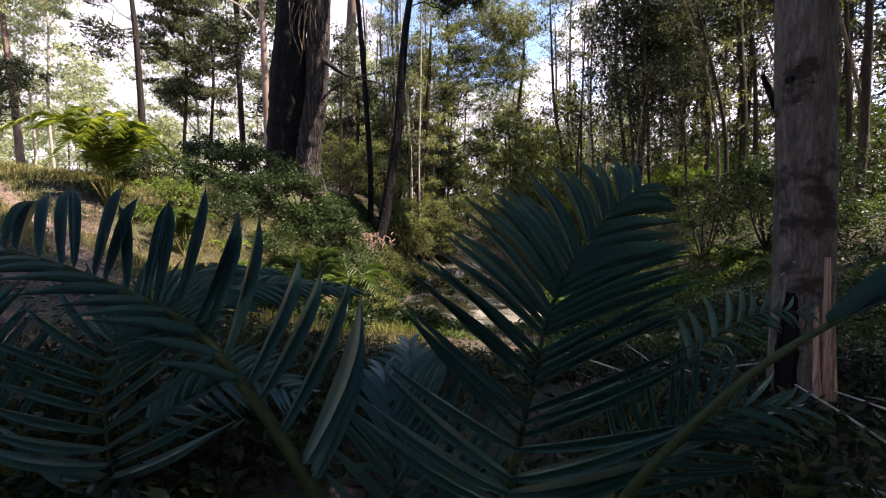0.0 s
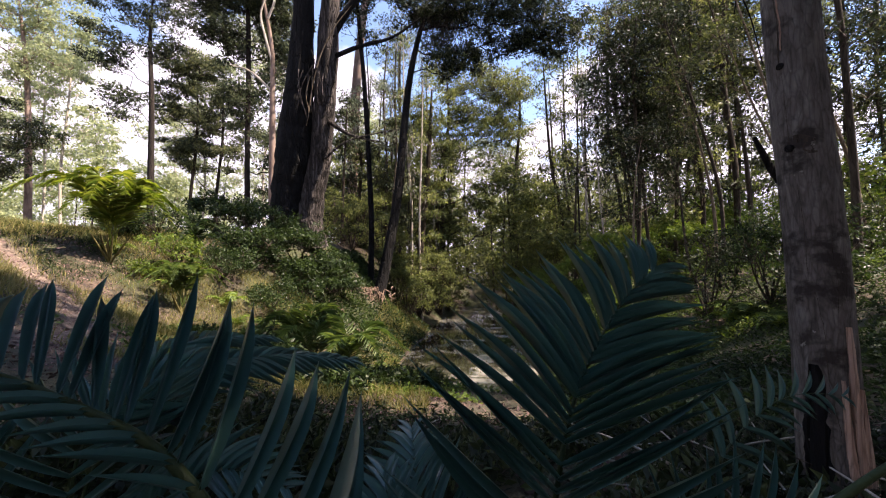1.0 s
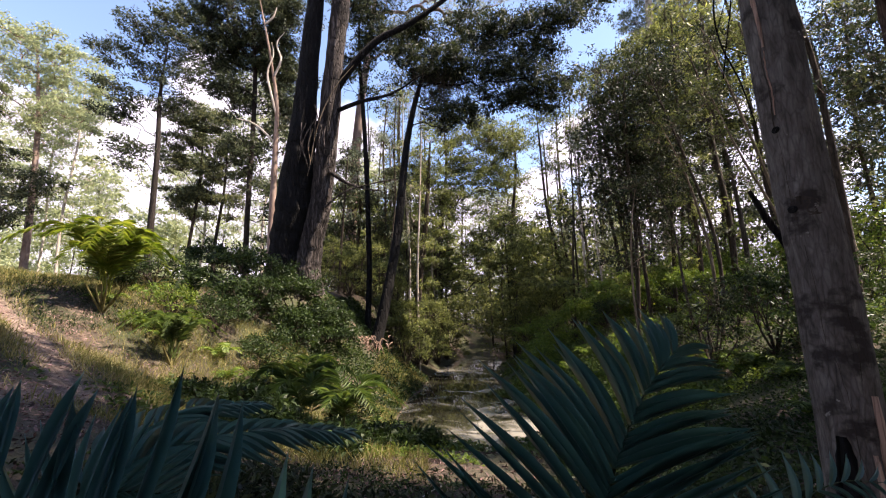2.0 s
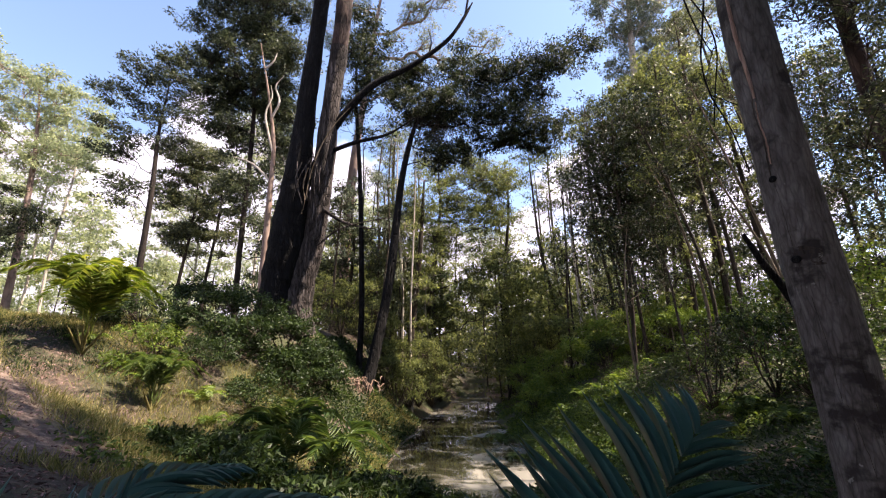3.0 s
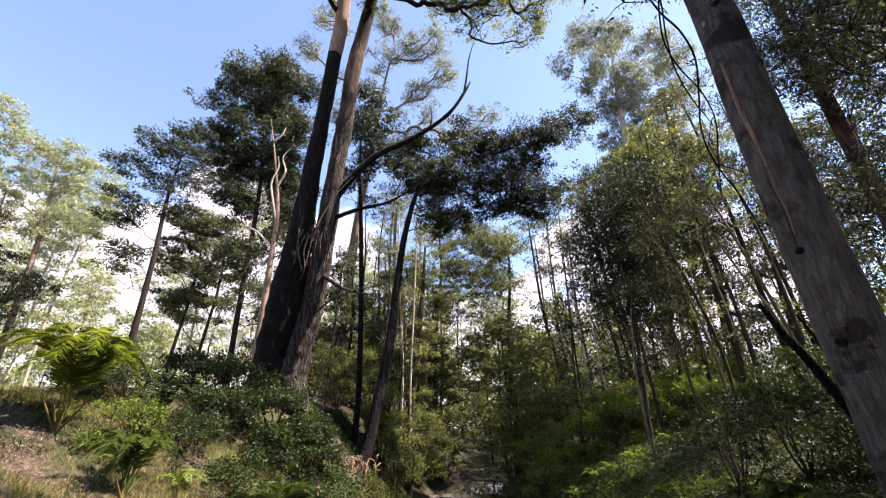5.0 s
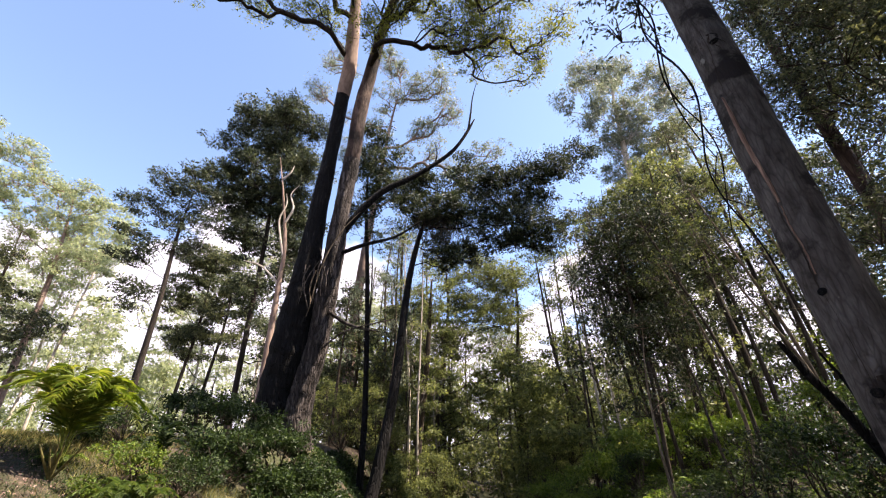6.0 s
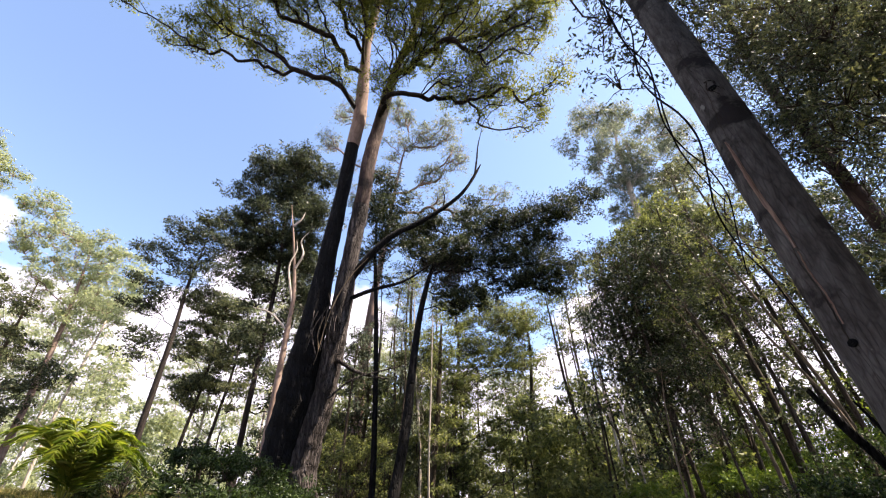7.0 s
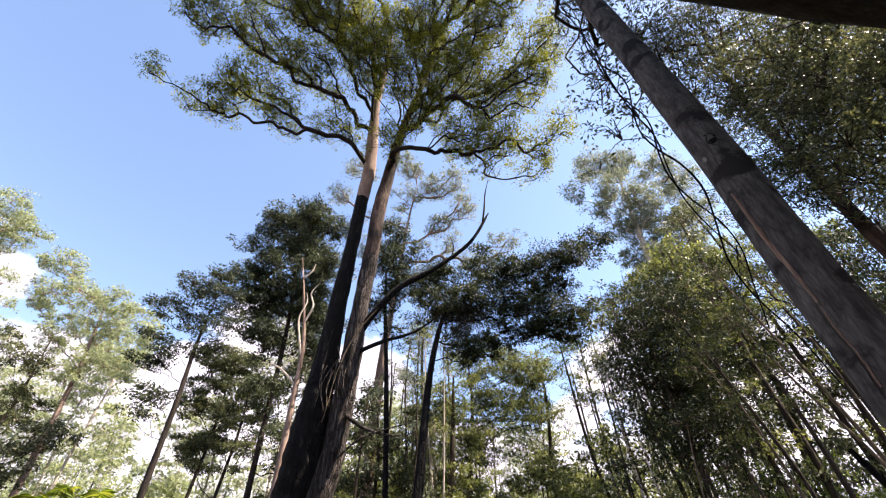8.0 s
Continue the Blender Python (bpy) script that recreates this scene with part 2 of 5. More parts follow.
def tube(geo, pts, radii, sides=6, lumps=0.0, flute=0.0):
    """A tapered stem along pts. lumps: uneven girth; flute: ribs that run down it."""
    p = np.asarray(pts, float)
    n = len(p)
    r = np.interp(np.linspace(0, 1, n), np.linspace(0, 1, len(radii)), radii)
    tan = unit(np.gradient(p, axis=0))
    ref = np.where(np.abs(tan[:, 2:3]) < 0.95, [[0, 0, 1.0]], [[0, 1.0, 0]])
    if abs(tan[:, 2]).mean() > 0.6:
        ref = np.tile([[0, 1.0, 0]], (n, 1))
    a = unit(np.cross(tan, ref))
    b = np.cross(tan, a)
    th = np.linspace(0, 2 * np.pi, sides, endpoint=False)
    k = np.ones((n, sides))
    if lumps:
        s = np.linspace(0, n * 0.5, n)[:, None]
        ph = rng.uniform(0, 6.28, 6)
        k += lumps * (np.sin(th * 2 + s * 0.45 + ph[0]) * 0.5 + np.sin(th * 3 - s * 0.8 + ph[1]) * 0.4 + np.sin(th + s * 1.3 + ph[2]) * 0.35
                      + np.sin(s * 2.1 + ph[3]) * 0.2)
    if flute:
        k += flute * np.sin(th * 7 + np.linspace(0, 2, n)[:, None]) + 0.6 * flute * np.sin(th * 11 + 1.0)
    v = p[:, None] + (r[:, None] * k)[..., None] * (np.cos(th)[None, :, None] * a[:, None] + np.sin(th)[None, :, None] * b[:, None])
    i, j = np.meshgrid(np.arange(n - 1), np.arange(sides), indexing="ij")
    q = (i * sides + j, i * sides + (j + 1) % sides, (i + 1) * sides + (j + 1) % sides, (i + 1) * sides + j)
    geo.add(v.reshape(-1, 3), np.stack(q, -1).reshape(-1, 4))


def blades(geo, base, way, length, width, fold=0.12, droop=0.0, fine=False):
    """Leaf blades: each a kite with a slightly bent tip; fine ones are plain sickles."""
    n = len(base)
    base, way = np.asarray(base, float), unit(way)
    length, width = np.broadcast_to(length, n)[:, None], np.broadcast_to(width, n)[:, None]
    side = unit(np.cross(way, rng.normal(size=(n, 3))))
    tip = base + way * length - np.array([0, 0, 1.0]) * length * droop
    if fine:
        geo.add_triangles(np.stack([base, base + way * length * 0.45 + side * width * 0.95, tip], 1))
        return
    mid = base + way * length * 0.42 + np.cross(way, side) * width * fold
    v = np.stack([base, mid + side * width * 0.5, tip, mid - side * width * 0.5], 1).reshape(-1, 3)
    geo.add(v, np.arange(4 * n).reshape(n, 4))


def scatter_clump(leaves, twigs, c, r, n, size, flat=0.6, hang=0.5, subs=12, anchor=None, tuft=0.15):
    """One clump of foliage: fine twigs that end in tight tufts of leaves, domed above, with gaps between the tufts."""
    c = np.asarray(c, float)
    d = unit(rng.normal(size=(subs, 3)))
    d[:, 2] = np.abs(d[:, 2]) * 1.15 - 0.30
    hubs = c + d * r * np.array([1, 1, flat]) * rng.uniform(0.5, 1.05, (subs, 1))
    foot = c - np.array([0, 0, 0.45 * r]) if anchor is None else np.asarray(anchor, float)
    if twigs is not None:
        for h in hubs[::2]:
            mid = (foot + h) / 2 + rng.normal(size=3) * 0.12 * r + np.array([0, 0, 0.08 * r])
            tube(twigs, curve_through([foot, mid, h], 3), [0.014 * r + 0.004, 0.004], 3)
    fine = size > 0.1
    if fine:
        n, size = int(n * 1.1), size * 0.98
    k = rng.choice(subs, n, p=unit(rng.uniform(0.3, 1.0, subs)) ** 2)
    wide = tuft * rng.uniform(0.6, 1.4, subs)[k][:, None]
    off = unit(rng.normal(size=(n, 3))) * rng.uniform(0, 1, (n, 1)) ** 0.4 * 1.9 * r * wide * np.array([1.2, 1.2, 0.6 * flat + 0.25])
    way = unit(off) * 0.8 + rng.normal(size=(n, 3)) * 0.55 - np.array([0, 0, hang])
    ln = size * rng.uniform(0.6, 1.25, n)
    blades(leaves, hubs[k] + off, way, ln, ln * rng.uniform(0.30, 0.46, n), fine=fine)


def lobes_to_clumps(lobes, spacing, fill):
    """Clump centres inside crown lobes (x, y, z, rx, ry, rz), kept apart from one another."""
    out = []
    for x, y, z, rx, ry, rz in lobes:
        want = max(2, int(rx * ry * rz * fill / spacing ** 3))
        for _ in range(want * 6):
            d = rng.normal(size=3)
            d *= rng.uniform(0.2, 1.0) ** 0.5 / np.linalg.norm(d)
            c = np.array([x, y, z]) + d * np.array([rx, ry, rz]) * 0.85
            if not out or np.min(np.linalg.norm((np.array(out) - c) * [1, 1, 1.4], axis=1)) > spacing * 0.72:
                out.append(c)
                want -= 1
            if want <= 0:
                break
    return out


def crown_on(root, foot, stem, radii, lobes, leaf, bark, spacing, clump, leaves_per, size, hang, flat, limb, bend, leaf_label="", slope=0.5, bare=0.0, low=0.25, fill=4.6, inner=0.62):
    """A branching crown: every clump of leaves grows off the nearest branch below it, and branches thicken with what they carry."""
    if not lobes:
        return
    lobes = [q if len(q) == 6 else (q[0], q[1], q[2], q[3], q[3], 0.72 * q[3]) for q in lobes]
    rings = len(stem)
    for x, y, z, rx, ry, rz in list(lobes) if inner else []:     # smaller lobes between the outer ones and the stem
        q = stem[int(np.argmin(np.linalg.norm(stem - [x, y, z - 1.5 * rz], axis=1)))]
        f = rng.uniform(0.18, 0.45)
        c = np.array([x, y, z]) * (1 - f) + q * f + rng.normal(size=3) * 0.35 * rz - [0, 0, 0.5 * rz]
        lobes.append((c[0], c[1], c[2], inner * rx, inner * ry, inner * rz))
    first = int(rings * low)
    P, parent, girth, reach = [], [], [], []
    for i in range(first, rings):
        P.append(stem[i]), parent.append(-1), reach.append(0.0), girth.append(float(np.interp(i, np.linspace(0, rings - 1, len(radii)), radii)))
    trunk_n = len(P)
    clumps = lobes_to_clumps(lobes, spacing, fill)
    line = np.array(P)
    clumps.sort(key=lambda c: float(np.min(np.linalg.norm(line - c, axis=1))))
    ends, tips = [], []
    for c in clumps:
        end = c - np.array([0, 0, 0.35 * clump])
        gap = end - np.array(P)
        dist = np.linalg.norm(gap, axis=1)
        cost = dist + 1.3 * np.maximum(0, slope * np.hypot(gap[:, 0], gap[:, 1]) - gap[:, 2])
        cost += 0.55 * np.array(reach)
        i = int(np.argmin(cost))
        a, d = P[i], float(dist[i])
        n = max(3, int(d / (0.55 * spacing)) + 1)
        kink = rng.normal(size=(2, 3)) * 0.07 * d
        path = curve_through([a, a + (end - a) * 0.35 + kink[0] - [0, 0, bend * 0.16 * d], a + (end - a) * 0.72 + kink[1] * 0.8 + [0, 0, bend * 0.10 * d], end], n + 1)[1:]
        path[:-1] += rng.normal(size=(n - 1, 3)) * 0.035 * min(d, 2.0)
        for q in path:
            reach.append(reach[i] + float(np.linalg.norm(q - P[i])))
            P.append(q), parent.append(i), girth.append(0.0)
            i = len(P) - 1
        tips.append(i), ends.append(end)
    load = np.zeros(len(P))
    load[tips] = 1
    kids = [[] for _ in P]
    for i in range(len(P) - 1, trunk_n - 1, -1):
        load[parent[i]] += load[i]
        kids[parent[i]].append(i)
    thick = limb * 0.022 * clump * np.maximum(load, 1) ** 0.45
    twig, todo = Geo(), []
    for i in range(trunk_n):
        todo += [(i, k, True) for k in kids[i]]
    while todo:
        i, k, main = todo.pop()
        chain, rad = [P[i], P[k]], [thick[k], thick[k]]
        while kids[k]:
            best = max(kids[k], key=lambda q: load[q])
            todo += [(k, q, False) for q in kids[k] if q != best]
            k = best
            chain.append(P[k]), rad.append(thick[k])
        if main:
            top = girth[i] * 0.7
            rad = [min(r, top) for r in rad]
        rad[-1] *= 0.5
        fat = rad[0] > 0.05
        m = 2 * len(chain) if fat else len(chain)
        line = curve_through(chain, m) if len(chain) > 2 else np.array(chain)
        g = Geo() if main and load[k] and len(chain) > 4 else twig
        tube(g, line, rad, 8 if fat else 4, 0.06 if fat else 0.0)
        if g is not twig:
            part("limb", g, bark, root, origin=foot)
    lv = Geo()
    for c, end in zip(clumps, ends):
        r = clump * rng.uniform(0.7, 1.3)
        scatter_clump(lv, twig, c, r, 6 if rng.uniform() < bare else int(leaves_per * rng.uniform(0.5, 1.4)), size, flat, hang, anchor=end)
    tagged(part("twig", twig, bark, root, origin=foot), kind="stuff")
    tagged(part("crown", lv, leaf, root, leaf_label, smooth=False, origin=foot), kind="stuff")


def tree(name, label, pts, radii, lobes, leaf, bark, spacing=1.6, clump=1.2, leaves_per=220, size=0.2, hang=0.5, flat=0.6, sides=10,
         group="", lumps=0.05, limb=0.6, category="tree", rings=28, bend=0.35, slope=0.5, bare=0.0, low=0.25, fill=4.6, inner=0.62):
    """A tree from its stem line, its girth along it and the lobes of its crown. Returns the thing, an empty at the foot."""
    foot = np.asarray(pts[0], float)
    root = new(name)
    root.location = foot
    tagged(root, label, category, group)
    stem = curve_through(pts, rings)
    g = Geo()
    wob = np.cumsum(rng.normal(size=(rings, 3)) * 0.02 * radii[0], axis=0)
    tube(g, stem + wob, radii, sides, lumps)
    part("trunk", g, bark, root, origin=foot)
    crown_on(root, foot, stem, radii, lobes, leaf, bark, spacing, clump, leaves_per, size, hang, flat, limb, bend, "", slope, bare, low, fill, inner)
    return root


def smooth(u):
    u = np.clip(u, 0, 1)
    return u * u * (3 - 2 * u)


def creek_x(y):
    """The middle of the creek."""
    return np.interp(y, [0, 11, 15, 20, 25, 30, 40, 45, 70], [1.3, 1.2, 0.75, 0.85, 1.1, 1.9, 4.2, 5.0, 7.0])


def ground_z(x, y):
    """Height of the ground: a gully with a creek, a steep bank up to a grassy terrace, and a gentler wooded slope across from it."""
    x, y = np.asarray(x, float), np.asarray(y, float)
    d = x - creek_x(y)
    valley = np.interp(y, [0, 2.2, 6.6, 8.5, 11.5, 39.5, 44, 60, 90], [0, 0, -0.8, -1.2, -2.3, -2.3, -1.2, 0.6, 1.2])
    a = np.interp(y, [0, 9, 13, 20, 40], [1.0, 2.6, 0.8, 0.8, 1.0])
    w = np.interp(y, [0, 9, 13, 20, 40], [12.0, 11.5, 10.5, 7.0, 6.5])
    shelf = np.interp(y, [0, 12, 20, 40], [2.4, 2.4, 2.9, 3.2])
    left = (shelf - valley) * smooth((-d - a) / w)
    wr = np.interp(y, [0, 8, 20], [16, 11, 9.0])
    right = (1.3 - valley) * smooth((d - 0.7) / wr) + 1.2 * smooth((d - 10) / 25)
    far = 0.9 * smooth((y - 22) / 40) * smooth((-d - 6) / 10)
    lump = 0.09 * np.sin(x * 0.9 + 1.3 * np.sin(y * 0.5)) * np.sin(y * 0.75 + 0.6) + 0.03 * np.sin(x * 3.1 + y) * np.sin(y * 2.7 - x)
    return valley + left + right + far + lump * smooth((x * x + y * y) / 9)


def path_gap(x, y):
    """Distance from the middle of the foot path."""
    x, y = np.asarray(x, float), np.asarray(y, float)
    best = np.full(np.broadcast(x, y).shape, 99.0)
    for (ax, ay), (bx, by) in (((-14, 9.4), (-9.6, 9.0)), ((-9.6, 9.0), (-7.4, 7.9)), ((-7.4, 7.9), (-5.2, 6.2)), ((-5.2, 6.2), (-4.4, 1.0))):
        f = np.clip(((x - ax) * (bx - ax) + (y - ay) * (by - ay)) / ((bx - ax) ** 2 + (by - ay) ** 2), 0, 1)
        best = np.minimum(best, np.hypot(x - ax - f * (bx - ax), y - ay - f * (by - ay)))
    return best


def on_ground(x, y, lift=0.0):
    return (float(x), float(y), float(ground_z(x, y)) + lift)


# ---- ground and water ----
u = np.linspace(-1, 1, 231)
axis = np.sign(u) * (np.abs(u) * 32 + 1500 * np.abs(u) ** 7)
gx, gy = np.meshgrid(axis, axis + 12, indexing="ij")
gz = ground_z(gx, gy)
g = Geo()
i, j = np.meshgrid(np.arange(230), np.arange(230), indexing="ij")
g.add(np.stack([gx, gy, gz], -1), np.stack([i * 231 + j, (i + 1) * 231 + j, (i + 1) * 231 + j + 1, i * 231 + j + 1], -1))

GROUND, t, bsdf, out = material("forest_floor")
co = add(t, "ShaderNodeNewGeometry")
n1 = add(t, "ShaderNodeTexNoise", [(co.outputs["Position"], "Vector")], Scale=9.0, Detail=9.0, Roughness=0.7)
n2 = add(t, "ShaderNodeTexNoise", [(co.outputs["Position"], "Vector")], Scale=0.45, Detail=6.0, Roughness=0.6)
soil = ramp(t, n1.outputs[0], [(0.3, (0.016, 0.011, 0.008)), (0.5, (0.050, 0.034, 0.023)), (0.66, (0.14, 0.095, 0.070)), (0.8, (0.30, 0.22, 0.17))])
turf = ramp(t, n1.outputs[0], [(0.3, (0.012, 0.014, 0.005)), (0.55, (0.035, 0.04, 0.012)), (0.8, (0.095, 0.09, 0.03))])
pick = ramp(t, n2.outputs[0], [(0.42, (0, 0, 0)), (0.56, (1, 1, 1))])
gm = add(t, "ShaderNodeMix")
gm.data_type = "RGBA"
t.links.new(pick, gm.inputs["Factor"]), t.links.new(soil, gm.inputs["A"]), t.links.new(turf, gm.inputs["B"])
way_mark = add(t, "ShaderNodeAttribute")
way_mark.attribute_name = "trodden"
# Sandy path colour, raised to paint in the sunlit strip along it.
sunlit_sand = ramp(t, n1.outputs[0], [(0.3, (0.045, 0.030, 0.024)), (0.5, (0.125, 0.085, 0.068)), (0.72, (0.33, 0.245, 0.20))])
pm = add(t, "ShaderNodeMix")
pm.data_type = "RGBA"
t.links.new(way_mark.outputs["Fac"], pm.inputs["Factor"]), t.links.new(gm.outputs["Result"], pm.inputs["A"]), t.links.new(sunlit_sand, pm.inputs["B"])
t.links.new(pm.outputs["Result"], bsdf.inputs["Base Color"])
bsdf.inputs["Roughness"].default_value = 0.95
bp = add(t, "ShaderNodeBump", [(n1.outputs[0], "Height")], Strength=0.8, Distance=0.05)
t.links.new(bp.outputs[0], bsdf.inputs["Normal"])
ground = tagged(part("ground", g, GROUND), "brown leaf-littered forest soil with grassy patches beside a creek", "ground", kind="structure")

trodden = ground.data.attributes.new("trodden", "FLOAT", "POINT")
trodden.data.foreach_set("value", (1 - smooth((path_gap(gx, gy) - 0.05) / 0.5)).astype(np.float32).ravel())

WATER, t, bsdf, out = material("creek_water")
co = add(t, "ShaderNodeNewGeometry")
n1 = add(t, "ShaderNodeTexNoise", [(co.outputs["Position"], "Vector")], Scale=1.1, Detail=4.0)
scum = add(t, "ShaderNodeTexNoise", [(co.outputs["Position"], "Vector")], Scale=0.5, Detail=5.0, Roughness=0.55, Distortion=1.2)
# Floating scum, made paler so it also paints the bright sky reflection.
t.links.new(ramp(t, scum.outputs[0], [(0.47, (0.018, 0.018, 0.012)), (0.60, (0.25, 0.235, 0.20))]), bsdf.inputs["Base Color"])
t.links.new(ramp(t, scum.outputs[0], [(0.47, (0.02, 0.02, 0.02)), (0.60, (0.22, 0.22, 0.22))]), bsdf.inputs["Roughness"])
bp = add(t, "ShaderNodeBump", [(n1.outputs[0], "Height")], Strength=0.06, Distance=0.05)
t.links.new(bp.outputs[0], bsdf.inputs["Normal"])
g = Geo()
ys = np.linspace(8.5, 50, 60)
xs = np.linspace(-4, 4, 9)
wx = creek_x(ys)[:, None] + xs[None]
i, j = np.meshgrid(np.arange(59), np.arange(8), indexing="ij")
g.add(np.stack([wx, np.repeat(ys[:, None], 9, 1), np.full(wx.shape, -1.98)], -1), np.stack([i * 9 + j, i * 9 + j + 1, (i + 1) * 9 + j + 1, (i + 1) * 9 + j], -1))
tagged(part("water", g, WATER), "still brown creek water with pale floating scum and painted sky reflection", "water", kind="structure")

# ---- the great gum, two burnt stems from one foot ----
foot = np.array([-6.4, 18.8, 2.6])
root = new("great_gum_tree")
root.location = foot
tagged(root, "huge twin-stemmed gum with fire-blackened bark on the grassy terrace", "tree")
left_line = [(-7.2, 18.95, 2.4), (-7.05, 18.8, 3.5), (-6.95, 18.58, 4.8), (-6.71, 18.29, 6.3), (-6.49, 17.97, 8.1), (-6.26, 17.66, 9.7), (-6.02, 17.24, 13.0), (-5.72, 16.88, 16.3), (-5.42, 16.45, 20.0)]
right_line = [(-6.1, 18.9, 2.4), (-6.1, 18.75, 3.5), (-5.9, 18.55, 4.8), (-5.52, 18.29, 6.3), (-5.3, 17.97, 8.1), (-5.13, 17.66, 9.7), (-4.87, 17.24, 13.0), (-4.58, 16.88, 15.8)]
g = Geo()
tube(g, curve_through(left_line, 160), [1.12, 0.84, 0.78, 0.80, 0.70, 0.58, 0.42, 0.36, 0.35], 72, 0.05, 0.016)
part("stem", g, BARK_BURNT, root, "fire-blackened stem", origin=foot)
g = Geo()
tube(g, curve_through(right_line, 150), [0.82, 0.62, 0.54, 0.48, 0.47, 0.47, 0.40, 0.40], 72, 0.05, 0.018)
part("stem", g, BARK_STRINGY, root, "grey-brown stringy-barked stem", origin=foot)
upper = [(-5.42, 16.45, 19.9), (-5.2, 16.2, 22.0), (-5.12, 15.7, 24.5), (-5.05, 15.0, 28.0), (-4.5, 14.2, 32.0), (-4.2, 13.2, 36.0)]
upper2 = [(-4.58, 16.88, 15.7), (-4.35, 16.55, 19.1), (-3.9, 16.2, 21.9), (-3.1, 15.2, 25.0), (-1.6, 14.2, 29.5), (-0.4, 13.4, 34.0)]
g = Geo()
tube(g, curve_through(upper, 60), [0.36, 0.40, 0.36, 0.27, 0.20, 0.08], 24, 0.05)
part("upper_stem", g, BARK_PINK, root, "smooth pink upper stem", origin=foot)
g = Geo()
tube(g, curve_through(upper2, 70), [0.395, 0.38, 0.36, 0.26, 0.16, 0.08], 24, 0.05)
part("upper_stem", g, BARK_RED, root, "reddish-brown upper stem", origin=foot)
g = Geo()
tube(g, curve_through([(-5.5, 17.6, 9.6), (-4.97, 17.43, 11.2), (-4.05, 17.27, 12.7), (-2.89, 17.14, 13.9), (-1.14, 17.03, 14.9), (0.54, 16.89, 16.2), (1.41, 16.75, 17.5), (1.82, 16.66, 18.3)], 60),
     [0.25, 0.21, 0.18, 0.15, 0.12, 0.10, 0.08, 0.03], 10, 0.12)
tube(g, curve_through([(1.45, 16.74, 17.55), (1.62, 16.6, 18.6), (1.76, 16.48, 19.7), (2.05, 16.32, 20.9)], 16), [0.06, 0.05, 0.035, 0.012], 6)
tube(g, curve_through([(-0.3, 16.95, 15.5), (-0.2, 16.9, 16.2), (-0.35, 16.9, 16.9)], 7), [0.05, 0.03, 0.012], 5)
tube(g, curve_through([(-4.9, 17.45, 10.5), (-3.6, 17.3, 10.95), (-2.2, 17.2, 11.3), (-0.95, 17.1, 12.1)], 22), [0.11, 0.09, 0.06, 0.03], 7, 0.12)
part("dead_branch", g, BARK_BURNT, root, "bare blackened branch", origin=foot)
g = Geo()
tube(g, curve_through([(-5.62, 17.0, 8.0), (-5.5, 17.05, 9.2), (-5.15, 17.0, 10.5), (-4.6, 16.95, 11.6), (-3.9, 17.0, 12.6)], 30), [0.012, 0.025, 0.03, 0.025, 0.008], 6, 0.2)
tube(g, curve_through([(-5.6, 17.0, 9.5), (-5.75, 16.95, 8.7), (-5.6, 16.9, 7.9), (-5.7, 16.9, 7.3)], 14), [0.025, 0.02, 0.015, 0.008], 5, 0.2)
part("peeled_branch", g, BARK_TAN, root, "pale peeled broken branch", origin=foot)
g = Geo()
for k in range(9):
    a = np.array([-5.6, 17.0, 9.8]) + rng.normal(size=3) * [0.25, 0.1, 0.4]
    b = a + np.array([rng.normal() * 0.35, -0.15, -rng.uniform(0.8, 2.2)])
    tube(g, curve_through([a, (a + b) / 2 + rng.normal(size=3) * 0.2, b], 8), [0.03, 0.02, 0.008], 5)
part("bark_ribbon", g, BARK_STRINGY, root, "hanging strips of shed bark", origin=foot)
g = Geo()
tube(g, curve_through([(-5.2, 17.9, 6.2), (-4.2, 17.7, 6.9), (-2.6, 17.6, 7.3), (-1.9, 17.6, 7.4)], 20), [0.05, 0.04, 0.025, 0.012], 7, 0.1)
tube(g, curve_through([(-5.0, 17.7, 7.8), (-4.2, 17.8, 7.3), (-3.3, 17.7, 7.0), (-2.7, 17.7, 6.9)], 14), [0.10, 0.08, 0.05, 0.02], 7, 0.1)
part("broken_branch", g, BARK_STRINGY, root, origin=foot)
left_lobes = [(-16.9, 10.4, 25.5, 0.9), (-15.7, 12.0, 25.0, 1.0), (-14.2, 12.8, 25.0, 1.4), (-12.5, 12.3, 26.5, 1.8), (-10.3, 13.2, 24.5, 1.4), (-14.5, 9.1, 29.0, 1.7),
              (-11.8, 10.0, 29.5, 1.8), (-8.7, 11.6, 27.5, 1.8), (-6.6, 10.4, 31.0, 2.2), (-5.2, 12.1, 28.5, 2.0), (-1.8, 11.2, 31.5, 2.3), (-8.8, 9.5, 30.5, 1.8), (-12, 7.5, 33.5, 2.6), (-5.5, 8, 35, 2.8)]
